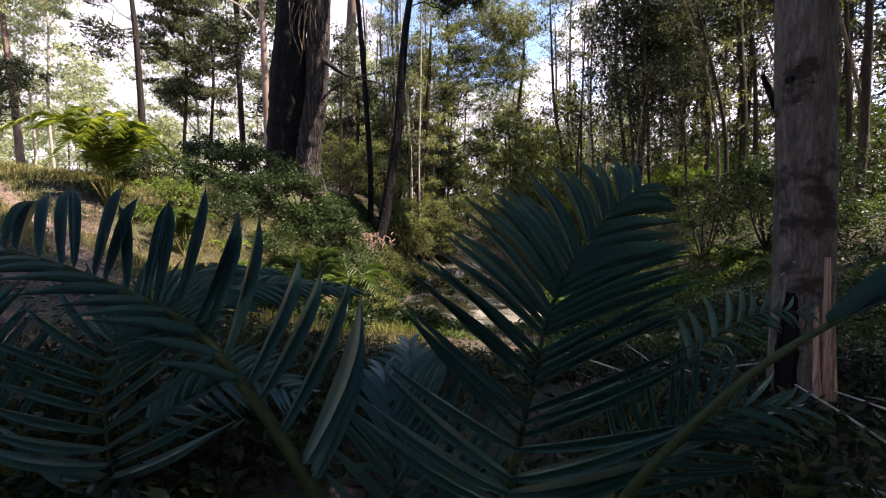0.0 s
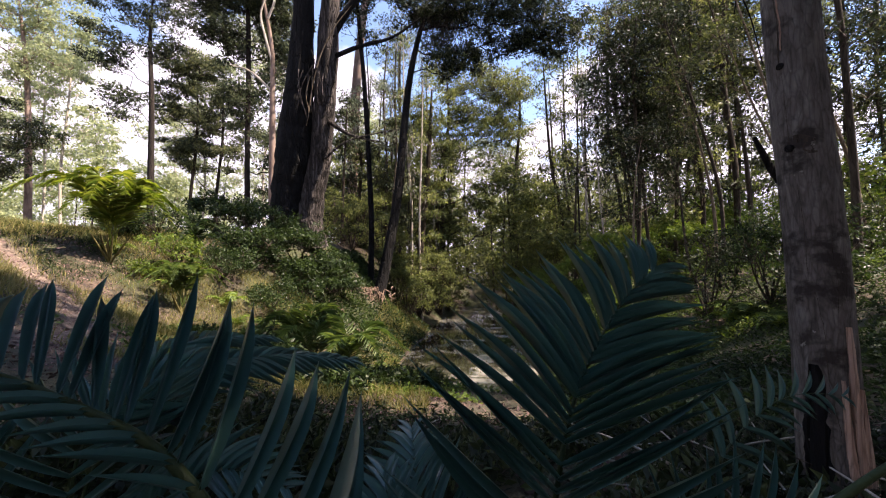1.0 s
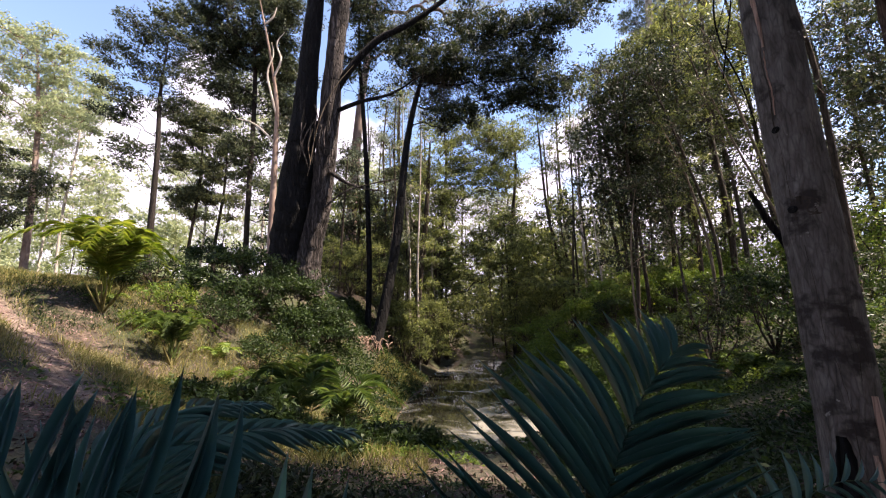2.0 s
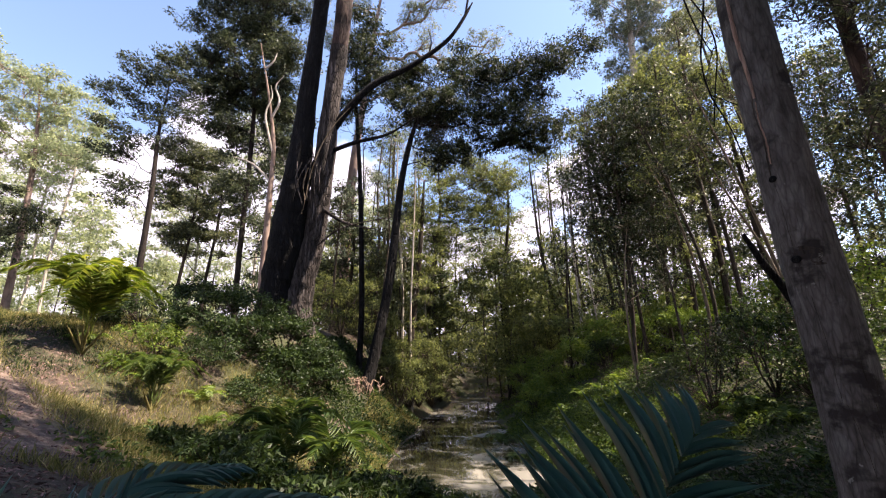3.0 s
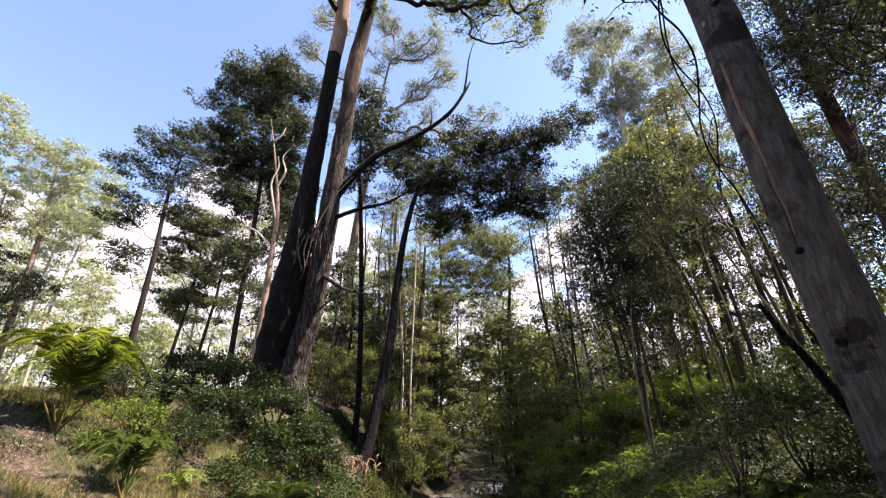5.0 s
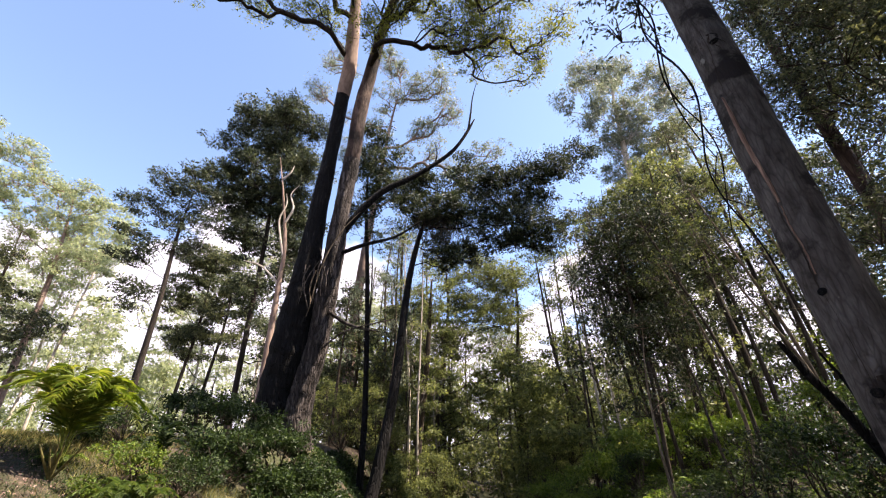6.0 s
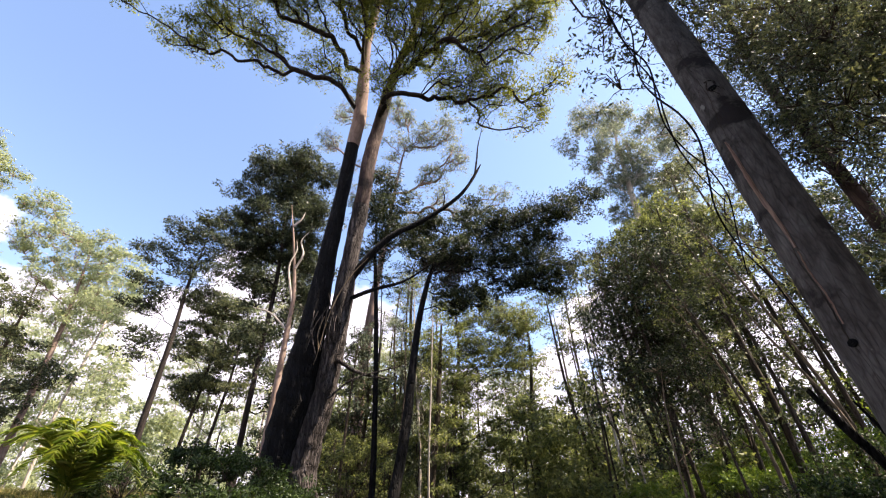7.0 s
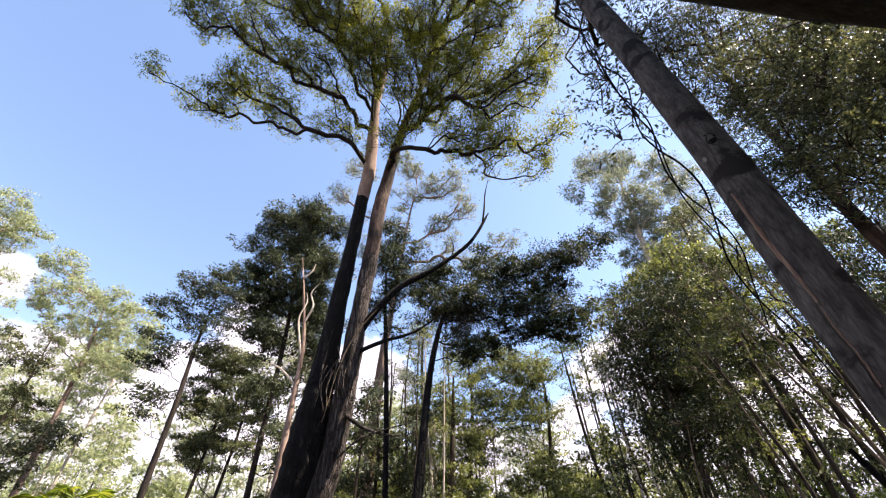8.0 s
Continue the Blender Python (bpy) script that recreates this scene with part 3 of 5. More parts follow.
right_lobes = [(-3.0, 12.6, 27.0, 1.7), (-1.2, 11.8, 29.6, 1.8), (1.6, 13.0, 26.6, 1.7), (5.6, 14.4, 21.6, 1.1), (2.4, 14.8, 23.6, 1.3), (-4.6, 11.0, 31.0, 1.9), (0.3, 12.7, 28.0, 2.0), (2.8, 11.2, 30.0, 2.0), (-0.9, 13.8, 26.0, 1.8), (2.4, 13.9, 25.0, 1.7), (4.7, 13.3, 26.0, 1.9), (0.7, 14.6, 23.0, 1.4), (3.3, 14.9, 22.0, 1.4),
               (4.8, 15.2, 20.5, 1.2), (6.1, 12.0, 28.5, 1.8), (-3.4, 14.5, 23.5, 1.2), (6.4, 14.1, 23.0, 1.0), (-7.0, 14.3, 24.5, 1.2), (1.5, 9, 34, 2.6), (6, 9, 33, 2.2)]
crown_on(root, foot, np.vstack([curve_through(upper2[2:], 20), curve_through(upper[1:], 20)]), [0.34, 0.2, 0.3, 0.1], left_lobes + right_lobes, LEAF_CROWN, BARK_DARK,
         0.95, 0.85, 270, 0.155, 0.3, 0.6, 1.2, 0.3, "open yellow-green gum leaves", 0.5, 0.0, 0.0, 5.0, 0.55)

# ---- the grey trunk beside the path ----
foot = np.array([1.82, 2.1, -0.08])
root = new("grey_trunk_tree")
root.location = foot
tagged(root, "tall smooth grey trunk with a long pink bark split", "tree")
line = [(1.86, 2.1, -0.08), (1.84, 2.1, 0.5), (1.82, 2.1, 1.3), (1.79, 2.11, 2.0), (1.76, 2.11, 3.0), (1.75, 2.1, 3.6), (1.70, 2.1, 4.8), (1.62, 2.1, 6.3), (1.55, 2.1, 8.0), (1.6, 2.3, 11)]
GIRTH = [0.150, 0.128, 0.122, 0.120, 0.118, 0.116, 0.112, 0.105, 0.095, 0.07]
trunk_line = curve_through(line, 260)
g = Geo()
tube(g, trunk_line, GIRTH, 56, 0.012)
part("trunk", g, BARK_GREY, root, "grey patchy bark", origin=foot)


def on_trunk(z, turn, lift):
    """A place on the grey trunk's bark at height z, turned by so many degrees from the side that faces the path."""
    i = int(np.argmin(np.abs(trunk_line[:, 2] - z)))
    r = np.interp(i, np.linspace(0, 259, len(GIRTH)), GIRTH) + lift
    a = radians(229.5 + turn)
    return np.array([trunk_line[i, 0] + r * math.cos(a), trunk_line[i, 1] + r * math.sin(a), z])


def strip(name, z0, z1, turn0, turn1, width, lift, mat, label="", wobble=3.0):
    """A ragged strip of wood or torn bark that follows the trunk."""
    g = Geo()
    n = 26
    rows = []
    for k in range(n):
        f = k / (n - 1)
        mid = turn0 + (turn1 - turn0) * f + wobble * math.sin(f * 9 + z0 * 5) * 0.5 + rng.normal() * wobble * 0.15
        w = width * (0.25 + 0.75 * math.sin(math.pi * min(1, 0.06 + 0.92 * f)) ** 0.6) * rng.uniform(0.85, 1.15)
        z = z0 + (z1 - z0) * f
        rows.append([on_trunk(z, mid - w, -0.006), on_trunk(z, mid - w * 0.8, lift), on_trunk(z, mid, lift * 1.3), on_trunk(z, mid + w * 0.8, lift), on_trunk(z, mid + w, -0.006)])
    i, j = np.meshgrid(np.arange(n - 1), np.arange(4), indexing="ij")
    g.add(np.array(rows), np.stack([i * 5 + j, i * 5 + j + 1, (i + 1) * 5 + j + 1, (i + 1) * 5 + j], -1))
    return part(name, g, mat, root, label, origin=foot)


strip("bark_split", 2.58, 3.32, -24, -34, 5.5, 0.006, WOOD_PINK, "long pink strip of bare wood", 2)
strip("crack", 2.12, 2.62, -30, -30, 1.6, 0.002, BARK_BROWN, "dark crack", 4)
strip("bark_split", 2.20, 2.56, -24, -25, 2.0, 0.004, WOOD_PINK, wobble=3)
strip("crack", 1.05, 2.10, -16, -30, 0.55, 0.001, BARK_BROWN, wobble=4)
strip("crack", 0.35, 1.05, 12, -8, 0.6, 0.001, BARK_BROWN, wobble=5)
strip("crack", 3.35, 4.3, -22, -5, 0.9, 0.001, BARK_BROWN, wobble=8)
strip("crack", 0.9, 1.3, 30, 28, 0.5, 0.001, BARK_BROWN, wobble=4)
strip("scar", 1.66, 1.76, 6, -5, 22, 0.0006, BARK_BROWN, "dark sideways scar", 10)
strip("scar", 3.62, 3.80, 10, -5, 34, 0.0006, BARK_BROWN, wobble=10)
for z0, z1, a0, a1, w, l in ((-0.06, 0.60, 28, 24, 7, 0.012), (-0.06, 0.84, 44, 41, 8, 0.016), (-0.06, 0.56, 62, 58, 7, 0.014)):
    strip("split_slab", z0, z1, a0, a1, w, l, WOOD_PINK, "bare pinkish split wood at the foot", 1.5)
strip("charred_hollow", -0.06, 0.66, -28, -22, 26, 0.003, BARK_BURNT, "charred dark hollow at the foot", 6)
for z, turn, r in ((2.12, -30, 0.015), (1.70, -28, 0.018), (3.72, 8, 0.02)):
    g = Geo()
    c = on_trunk(z, turn, 0.002)
    out = unit(c - np.array([trunk_line[60, 0], trunk_line[60, 1], z]))
    side, up = unit(np.cross(out, [0, 0, 1])), np.array([0, 0, 1.0])
    for rr_, tk in ((r, 0.006), (r * 0.45, 0.005)):
        th = np.linspace(0, 2 * np.pi, 15)
        tube(g, [c + side * math.cos(q) * rr_ + up * math.sin(q) * rr_ * 0.8 for q in th], [tk, tk * 0.8], 6, 0.15)
    part("knot", g, BARK_BURNT, root, "swirled dark knot", origin=foot)
crown_on(root, foot, trunk_line[::6], GIRTH, [(2.8, 4.4, 8.9, 0.5), (2.7, 4.1, 7.2, 0.4), (3.0, 4.4, 10.5, 0.5), (3.3, 4.1, 7.8, 0.46), (4.8, 4.4, 10.9, 0.7), (4.3, 4.3, 8.5, 0.5), (3.9, 4.2, 10.5, 0.5),
         (3.2, 4.4, 12.4, 0.8), (4.3, 3.6, 12.1, 0.8), (5.4, 2.9, 11.8, 0.8), (5.0, 1.5, 10.5, 1.6), (3.8, -0.6, 9.5, 1.3)],
         LEAF_GUM, BARK_BROWN, 0.5, 0.45, 130, 0.085, 0.6, 0.7, 0.9, 0.3, "", 0.1, 0.0, 0.4, 4.0)
for k, (x, y) in enumerate(((2.05, 2.6), (2.2, 2.8), (2.1, 2.7))):
    g = Geo()
    pts = [(x - 0.045 * h + 0.05 * math.sin(h * 3.6 + k), y + 0.05 * math.sin(h * 4.3 + 2 * k), h) for h in np.arange(2.4 + 0.5 * k, 8.4, 0.3)]
    tube(g, curve_through(pts, 70), [0.004, 0.008, 0.007, 0.005], 6, 0.15)
    for q in pts[2::3]:
        b = np.array(q) + np.array([rng.normal() * 0.12, rng.normal() * 0.1, -rng.uniform(0.1, 0.45)])
        tube(g, curve_through([q, (np.array(q) + b) / 2 + rng.normal(size=3) * 0.08, b], 6), [0.005, 0.002], 4)
    tagged(part("liana", g, BARK_BURNT), "dark twisted vine hanging beside the grey trunk", "vine", "hanging vines")
g = Geo()
tube(g, curve_through([(10.4, 1.6, 1.0), (6.8, 1.8, 3.5), (3.79, 2.0, 5.45), (2.92, 2.0, 6.04), (0.4, 2.0, 7.9)], 40), [0.18, 0.15, 0.13, 0.13, 0.12], 14, 0.05)
leaner = tagged(new("leaning_dead_tree"), "dark leaning dead trunk overhead", "tree")
part("trunk", g, BARK_LOG, leaner)
for z, turn in ((4.4, 0.4), (5.0, 2.0)):
    x = 3.79 - (z - 5.45) * 1.42
    g = Geo()
    tube(g, curve_through([(x, 2.0, z), (x + 0.05, 2.0 + 0.15 * math.cos(turn), z + 0.16), (x - 0.1, 2.0 + 0.3 * math.cos(turn), z + 0.26)], 8), [0.035, 0.025, 0.012], 7, 0.1)
    part("branch_stub", g, BARK_LOG, leaner)

# ---- neighbouring trees, one by one ----
tree("gum_tree", "slender dark-trunked gum with layered crown on the terrace", [on_ground(-17.6, 25, -0.2), (-17.8, 25, 5.5), (-18.0, 25, 11.7), (-18.3, 25, 16), (-18.2, 25, 20)],
     [0.25, 0.20, 0.15, 0.10, 0.03], [(-17.8, 24.5, 21.0, 1.55), (-20.2, 25.2, 20.6, 1.66), (-17.2, 26.0, 20.0, 1.31), (-21.7, 25.9, 19.1, 1.64), (-18.4, 25.0, 17.9, 1.23), (-16.8, 25.2, 17.5, 1.38),
     (-20.4, 23.8, 16.0, 1.14), (-19.5, 24.4, 14.9, 1.28), (-17.9, 25.7, 15.9, 1.20), (-21.4, 24.8, 14.9, 1.07), (-19.7, 24.2, 11.6, 1.24), (-18.7, 25.1, 12.2, 0.93)],
     LEAF_GUM_SHADED, BARK_DARK, 1.1, 0.92, 260, 0.21, 0.2, 0.5, slope=0.7, fill=4.0, inner=0.4)
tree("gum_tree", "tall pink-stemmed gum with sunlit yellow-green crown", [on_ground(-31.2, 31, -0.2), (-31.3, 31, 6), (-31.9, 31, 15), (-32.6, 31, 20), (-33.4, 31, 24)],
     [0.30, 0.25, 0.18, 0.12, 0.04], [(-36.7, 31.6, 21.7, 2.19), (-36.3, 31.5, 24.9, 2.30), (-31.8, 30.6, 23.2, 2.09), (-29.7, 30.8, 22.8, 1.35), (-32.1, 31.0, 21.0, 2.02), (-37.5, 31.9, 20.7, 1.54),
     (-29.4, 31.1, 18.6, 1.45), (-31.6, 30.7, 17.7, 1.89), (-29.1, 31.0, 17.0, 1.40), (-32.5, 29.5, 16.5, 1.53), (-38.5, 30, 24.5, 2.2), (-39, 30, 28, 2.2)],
     LEAF_HAZED, BARK_PINK, 1.35, 1.1, 260, 0.26, 0.25, 0.5, slope=0.7, fill=3.6, inner=0)
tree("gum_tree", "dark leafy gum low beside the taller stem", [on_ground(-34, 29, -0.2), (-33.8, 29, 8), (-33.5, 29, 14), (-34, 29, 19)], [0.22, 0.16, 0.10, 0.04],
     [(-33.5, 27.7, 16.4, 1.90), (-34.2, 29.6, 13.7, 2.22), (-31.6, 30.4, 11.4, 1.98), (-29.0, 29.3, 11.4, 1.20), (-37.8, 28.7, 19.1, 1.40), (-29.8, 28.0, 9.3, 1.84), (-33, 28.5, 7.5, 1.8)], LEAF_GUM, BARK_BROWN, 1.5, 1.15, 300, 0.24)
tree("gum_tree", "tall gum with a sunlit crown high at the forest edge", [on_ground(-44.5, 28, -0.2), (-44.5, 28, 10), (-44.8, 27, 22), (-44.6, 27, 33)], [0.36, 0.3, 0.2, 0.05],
     [(-44.0, 26.0, 32.4, 2.25), (-42.5, 27.3, 30.8, 2.02), (-43.8, 26.7, 29.2, 2.17), (-39.2, 26.1, 24.0, 0.97), (-38.5, 26.9, 21.6, 0.95), (-46.5, 27, 26, 2.4), (-47, 27, 31, 2.4)], LEAF_HAZED, BARK_PINK, 1.5, 1.15, 300, 0.24)
for dx, lobes in ((-25.0, [(-25.2, 38.9, 21.5, 2.23), (-26.3, 40.1, 19.5, 1.98), (-24.4, 41.8, 22.5, 1.88), (-26.8, 40.3, 17.3, 1.92), (-23.1, 39.8, 15.9, 1.64), (-21.3, 39.1, 18.3, 1.67), (-26.2, 40, 13.4, 1.4)]),
                  (-22.4, [(-20.8, 42.2, 16.1, 1.71), (-26.0, 43.9, 14.9, 1.97), (-20.7, 39.9, 12.9, 1.55), (-27.9, 43.2, 14.5, 1.71), (-21.9, 43.3, 20.2, 1.61), (-23.5, 42, 17.5, 1.6)])):
    tree("gum_tree", "slim dark gum standing back on the terrace", [on_ground(dx, 41, -0.2), (dx - 0.3, 41, 8), (dx + 0.2, 41, 15), (dx, 41, 21)], [0.20, 0.16, 0.12, 0.04], lobes, LEAF_GUM, BARK_DARK, 1.4, 1.15, 300, 0.30, 0.2, 0.5, slope=0.8)
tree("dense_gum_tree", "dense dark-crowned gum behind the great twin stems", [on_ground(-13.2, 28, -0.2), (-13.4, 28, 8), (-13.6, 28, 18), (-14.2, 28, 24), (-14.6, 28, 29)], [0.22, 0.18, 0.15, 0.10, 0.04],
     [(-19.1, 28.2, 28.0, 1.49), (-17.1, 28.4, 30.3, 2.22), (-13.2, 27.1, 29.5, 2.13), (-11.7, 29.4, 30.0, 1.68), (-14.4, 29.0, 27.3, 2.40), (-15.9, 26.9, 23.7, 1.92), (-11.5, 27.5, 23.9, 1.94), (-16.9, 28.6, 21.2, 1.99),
      (-14.1, 28.6, 21.9, 2.40), (-12.0, 29.2, 19.9, 2.10), (-15.1, 27.8, 17.7, 1.82), (-12.2, 28.9, 17.0, 1.84), (-18.7, 28.5, 24.2, 1.30), (-13.5, 28, 13.5, 1.5), (-11, 28, 10, 1.6)], LEAF_GUM_SHADED, BARK_DARK, 1.25, 1.15, 380, 0.25, 0.3, 0.75, slope=0.5, fill=5.6)
dead_stem = tree("dead_stem_tree", "bare reddish stem with a broken pale dead top", [on_ground(-8.6, 21, -0.2), (-8.75, 21, 5.4), (-8.85, 21, 10), (-8.95, 21, 13), (-9.5, 21, 16), (-10.35, 21, 19.6)],
     [0.20, 0.17, 0.14, 0.11, 0.07, 0.02], [(-8.4, 21.4, 11.5, 1.0, 1.0, 1.2)], LEAF_GUM, BARK_PINK, 1.2, 0.8, 120, 0.2, lumps=0.1)
g = Geo()
for pts in ([(-8.9, 21, 12.2), (-9.3, 20.9, 13.6), (-9.55, 20.9, 14.8), (-9.3, 20.9, 15.8), (-9.45, 20.9, 16.6)], [(-9.2, 21, 14.6), (-8.9, 21, 15.6), (-9.2, 21, 16.6), (-8.8, 21, 17.3)],
            [(-9.9, 21, 17.8), (-9.5, 21, 18.3), (-9.35, 21, 18.9)], [(-8.85, 21, 10.6), (-9.9, 20.8, 11.6), (-11.0, 20.8, 12.0)]):
    tube(g, curve_through(pts, 16), [0.075, 0.06, 0.045, 0.015], 6, 0.15)
part("dead_limb", g, BARK_PALE, dead_stem, "bleached dead limbs", origin=dead_stem.location)
tree("pink_gum_tree", "pale pink stringy gum with thin half-bare crown", [on_ground(-7.7, 34, -0.2), (-7.65, 34, 7.5), (-7.3, 34, 17.7), (-6.6, 34, 25), (-5.5, 33, 34), (-4.5, 32.5, 40)], [0.60, 0.48, 0.38, 0.27, 0.14, 0.04],
     [(-13.3, 32.1, 38.7, 1.73), (-5.7, 31.4, 41.9, 2.05), (-2.3, 32.1, 39.2, 2.00), (1.2, 32.8, 36.3, 1.93), (-1.8, 33.0, 34.0, 1.50), (-5.6, 32.1, 37.6, 1.57), (-0.3, 32.1, 40.1, 1.75), (4.6, 32.1, 29.8, 1.50),
      (2.7, 32.9, 27.9, 1.48), (-0.6, 32.3, 30.3, 1.41), (-11.6, 31.4, 43, 1.85), (-7.7, 34.1, 35.1, 1.43), (-3.5, 33, 26.5, 1.5), (-9.5, 33, 31, 1.5)], LEAF_GREY, BARK_PINK, 1.15, 1.0, 210, 0.23, limb=1.7, bare=0.35, slope=0.3, low=0.4)
tree("bank_tree", "dark leafy tree behind the great gum", [on_ground(-6, 29, -0.2), (-6.1, 29, 4), (-5.8, 29, 9), (-6.3, 29, 13)], [0.18, 0.14, 0.10, 0.04],
     [(-6, 29, 10, 1.8), (-4.2, 29, 8, 1.7), (-7.6, 29, 7, 1.8), (-5.4, 29, 5, 1.8), (-9, 29, 5, 1.6), (-3, 29.5, 11.5, 1.5), (-6.8, 29, 13, 1.5), (-3.6, 28.6, 5, 1.5)], LEAF_GUM_SHADED, BARK_BROWN, 1.2, 1.1, 260, 0.24, slope=0.2, fill=3.8)
tree("bank_tree", "dark leafy tree behind the great gum", [on_ground(-11, 31, -0.2), (-11.1, 31, 4), (-10.8, 31, 8), (-11.3, 31, 11)], [0.18, 0.14, 0.10, 0.04],
     [(-11, 31, 9, 1.8), (-12.6, 31, 7, 1.7), (-9.6, 31, 6.5, 1.6), (-11.6, 31, 4.5, 1.7), (-13.6, 31, 4.6, 1.4)], LEAF_GUM_SHADED, BARK_BROWN, 1.2, 1.1, 260, 0.24, slope=0.2, fill=3.4)
tree("slim_tree", "thin dark stem with a grey foot beside the great gum", [on_ground(-3.85, 22, -0.2), (-3.85, 22, 4), (-4.2, 22, 10), (-4.7, 22, 15.6), (-4.9, 22, 19)], [0.17, 0.15, 0.13, 0.1, 0.04],
     [(-4.6, 22, 19.6, 1.6), (-3.5, 22, 17.5, 1.5), (-5.2, 22, 16, 1.3), (-3.1, 22, 19.8, 1.2), (-4.9, 22.3, 22, 1.5), (-3.2, 22.2, 14.6, 0.9)], LEAF_SHADED, BARK_BURNT, 1.0, 0.85, 260, 0.19)
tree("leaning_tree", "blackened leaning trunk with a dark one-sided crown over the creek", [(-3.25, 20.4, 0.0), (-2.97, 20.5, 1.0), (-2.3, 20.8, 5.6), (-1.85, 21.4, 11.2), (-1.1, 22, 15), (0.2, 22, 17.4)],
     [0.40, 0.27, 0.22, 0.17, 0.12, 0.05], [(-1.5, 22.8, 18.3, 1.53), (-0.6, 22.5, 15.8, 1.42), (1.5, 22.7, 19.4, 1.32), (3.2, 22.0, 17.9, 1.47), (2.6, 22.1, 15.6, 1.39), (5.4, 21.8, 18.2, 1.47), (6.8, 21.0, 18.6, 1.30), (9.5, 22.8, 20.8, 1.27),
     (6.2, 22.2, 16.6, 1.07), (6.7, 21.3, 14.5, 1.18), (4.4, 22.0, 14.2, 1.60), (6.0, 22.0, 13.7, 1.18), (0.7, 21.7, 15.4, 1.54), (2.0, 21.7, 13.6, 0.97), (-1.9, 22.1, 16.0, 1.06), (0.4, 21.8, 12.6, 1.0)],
     LEAF_SHADED, BARK_BURNT, 0.92, 0.9, 400, 0.18, flat=0.85, lumps=0.08, slope=0.0, bend=0.2, low=0.45)
g = Geo()
for k in range(260):
    a = np.array([-0.1, 21.6, 14.6]) + rng.normal(size=3) * [0.75, 0.5, 0.9]
    b = a + np.array([rng.normal() * 0.25, rng.normal() * 0.2, -rng.uniform(0.5, 2.0)])
    tube(g, curve_through([a, (a + b) / 2 + rng.normal(size=3) * 0.15, b], 4), [0.010, 0.004], 3)
tagged(part("dead_vine", g, BARK_BROWN), "brown beard of dead hanging vines on the leaning tree", "vine")
tree("creek_tree", "dark straight trunk hung with foliage on the creek bank", [on_ground(-1.7, 27.9, -0.2), (-1.6, 27.9, 2), (-1.1, 27.9, 8), (-0.8, 27.9, 14)], [0.24, 0.22, 0.18, 0.06],
     [(-0.9, 27.6, 12.5, 1.6, 1.6, 2.2), (-0.9, 27.5, 7, 1.2, 1.2, 2.5)], LEAF_OLIVE, BARK_BROWN, 1.4, 1.0, 220, 0.22)
tree("tall_pale_gum", "very tall gum with a pale sunlit crown above the forest", [on_ground(17.6, 31, -0.2), (17.4, 31, 10), (17, 30, 24), (17.4, 30, 33), (18, 30, 39)], [0.5, 0.42, 0.3, 0.16, 0.05],
     [(15.3, 30.4, 39.0, 2.07), (17.9, 30.3, 39.2, 2.16), (13.3, 29.9, 34.7, 1.54), (16.0, 28.6, 33.0, 2.03), (18.3, 29.2, 31.8, 2.01), (14.0, 29.0, 30.4, 1.64), (16.5, 30.3, 29.1, 1.96), (19.5, 31.1, 31.2, 1.71),
      (16.9, 30.9, 26.0, 1.89), (20.0, 30.9, 27.6, 2.14), (23.1, 30.9, 31.2, 2.27), (21.1, 29.3, 25.3, 1.99), (24.3, 31.0, 36.5, 2.21), (22.2, 30.5, 38.0, 2.12)], LEAF_GREY, BARK_PALE, 1.3, 1.15, 300, 0.25, slope=0.8, limb=0.8, fill=4.0, inner=0.5)
tree("olive_gum_tree", "olive-crowned gum above the shaded slope", [on_ground(15.5, 25, -0.2), (15.6, 25, 7), (15.3, 25, 13), (15.8, 25, 19)], [0.24, 0.2, 0.14, 0.05],
     [(13.3, 24.0, 18.2, 1.77), (15.4, 23.8, 17.0, 1.70), (18.3, 23.8, 19.2, 1.55), (12.9, 25.6, 16.6, 1.55), (15.2, 24.4, 14.4, 1.62), (17.6, 24.0, 16.2, 1.46), (18.0, 25.3, 13.6, 1.56), (15.4, 25, 20.5, 1.7)], LEAF_OLIVE, BARK_BROWN, 1.15, 1.05, 330, 0.22)
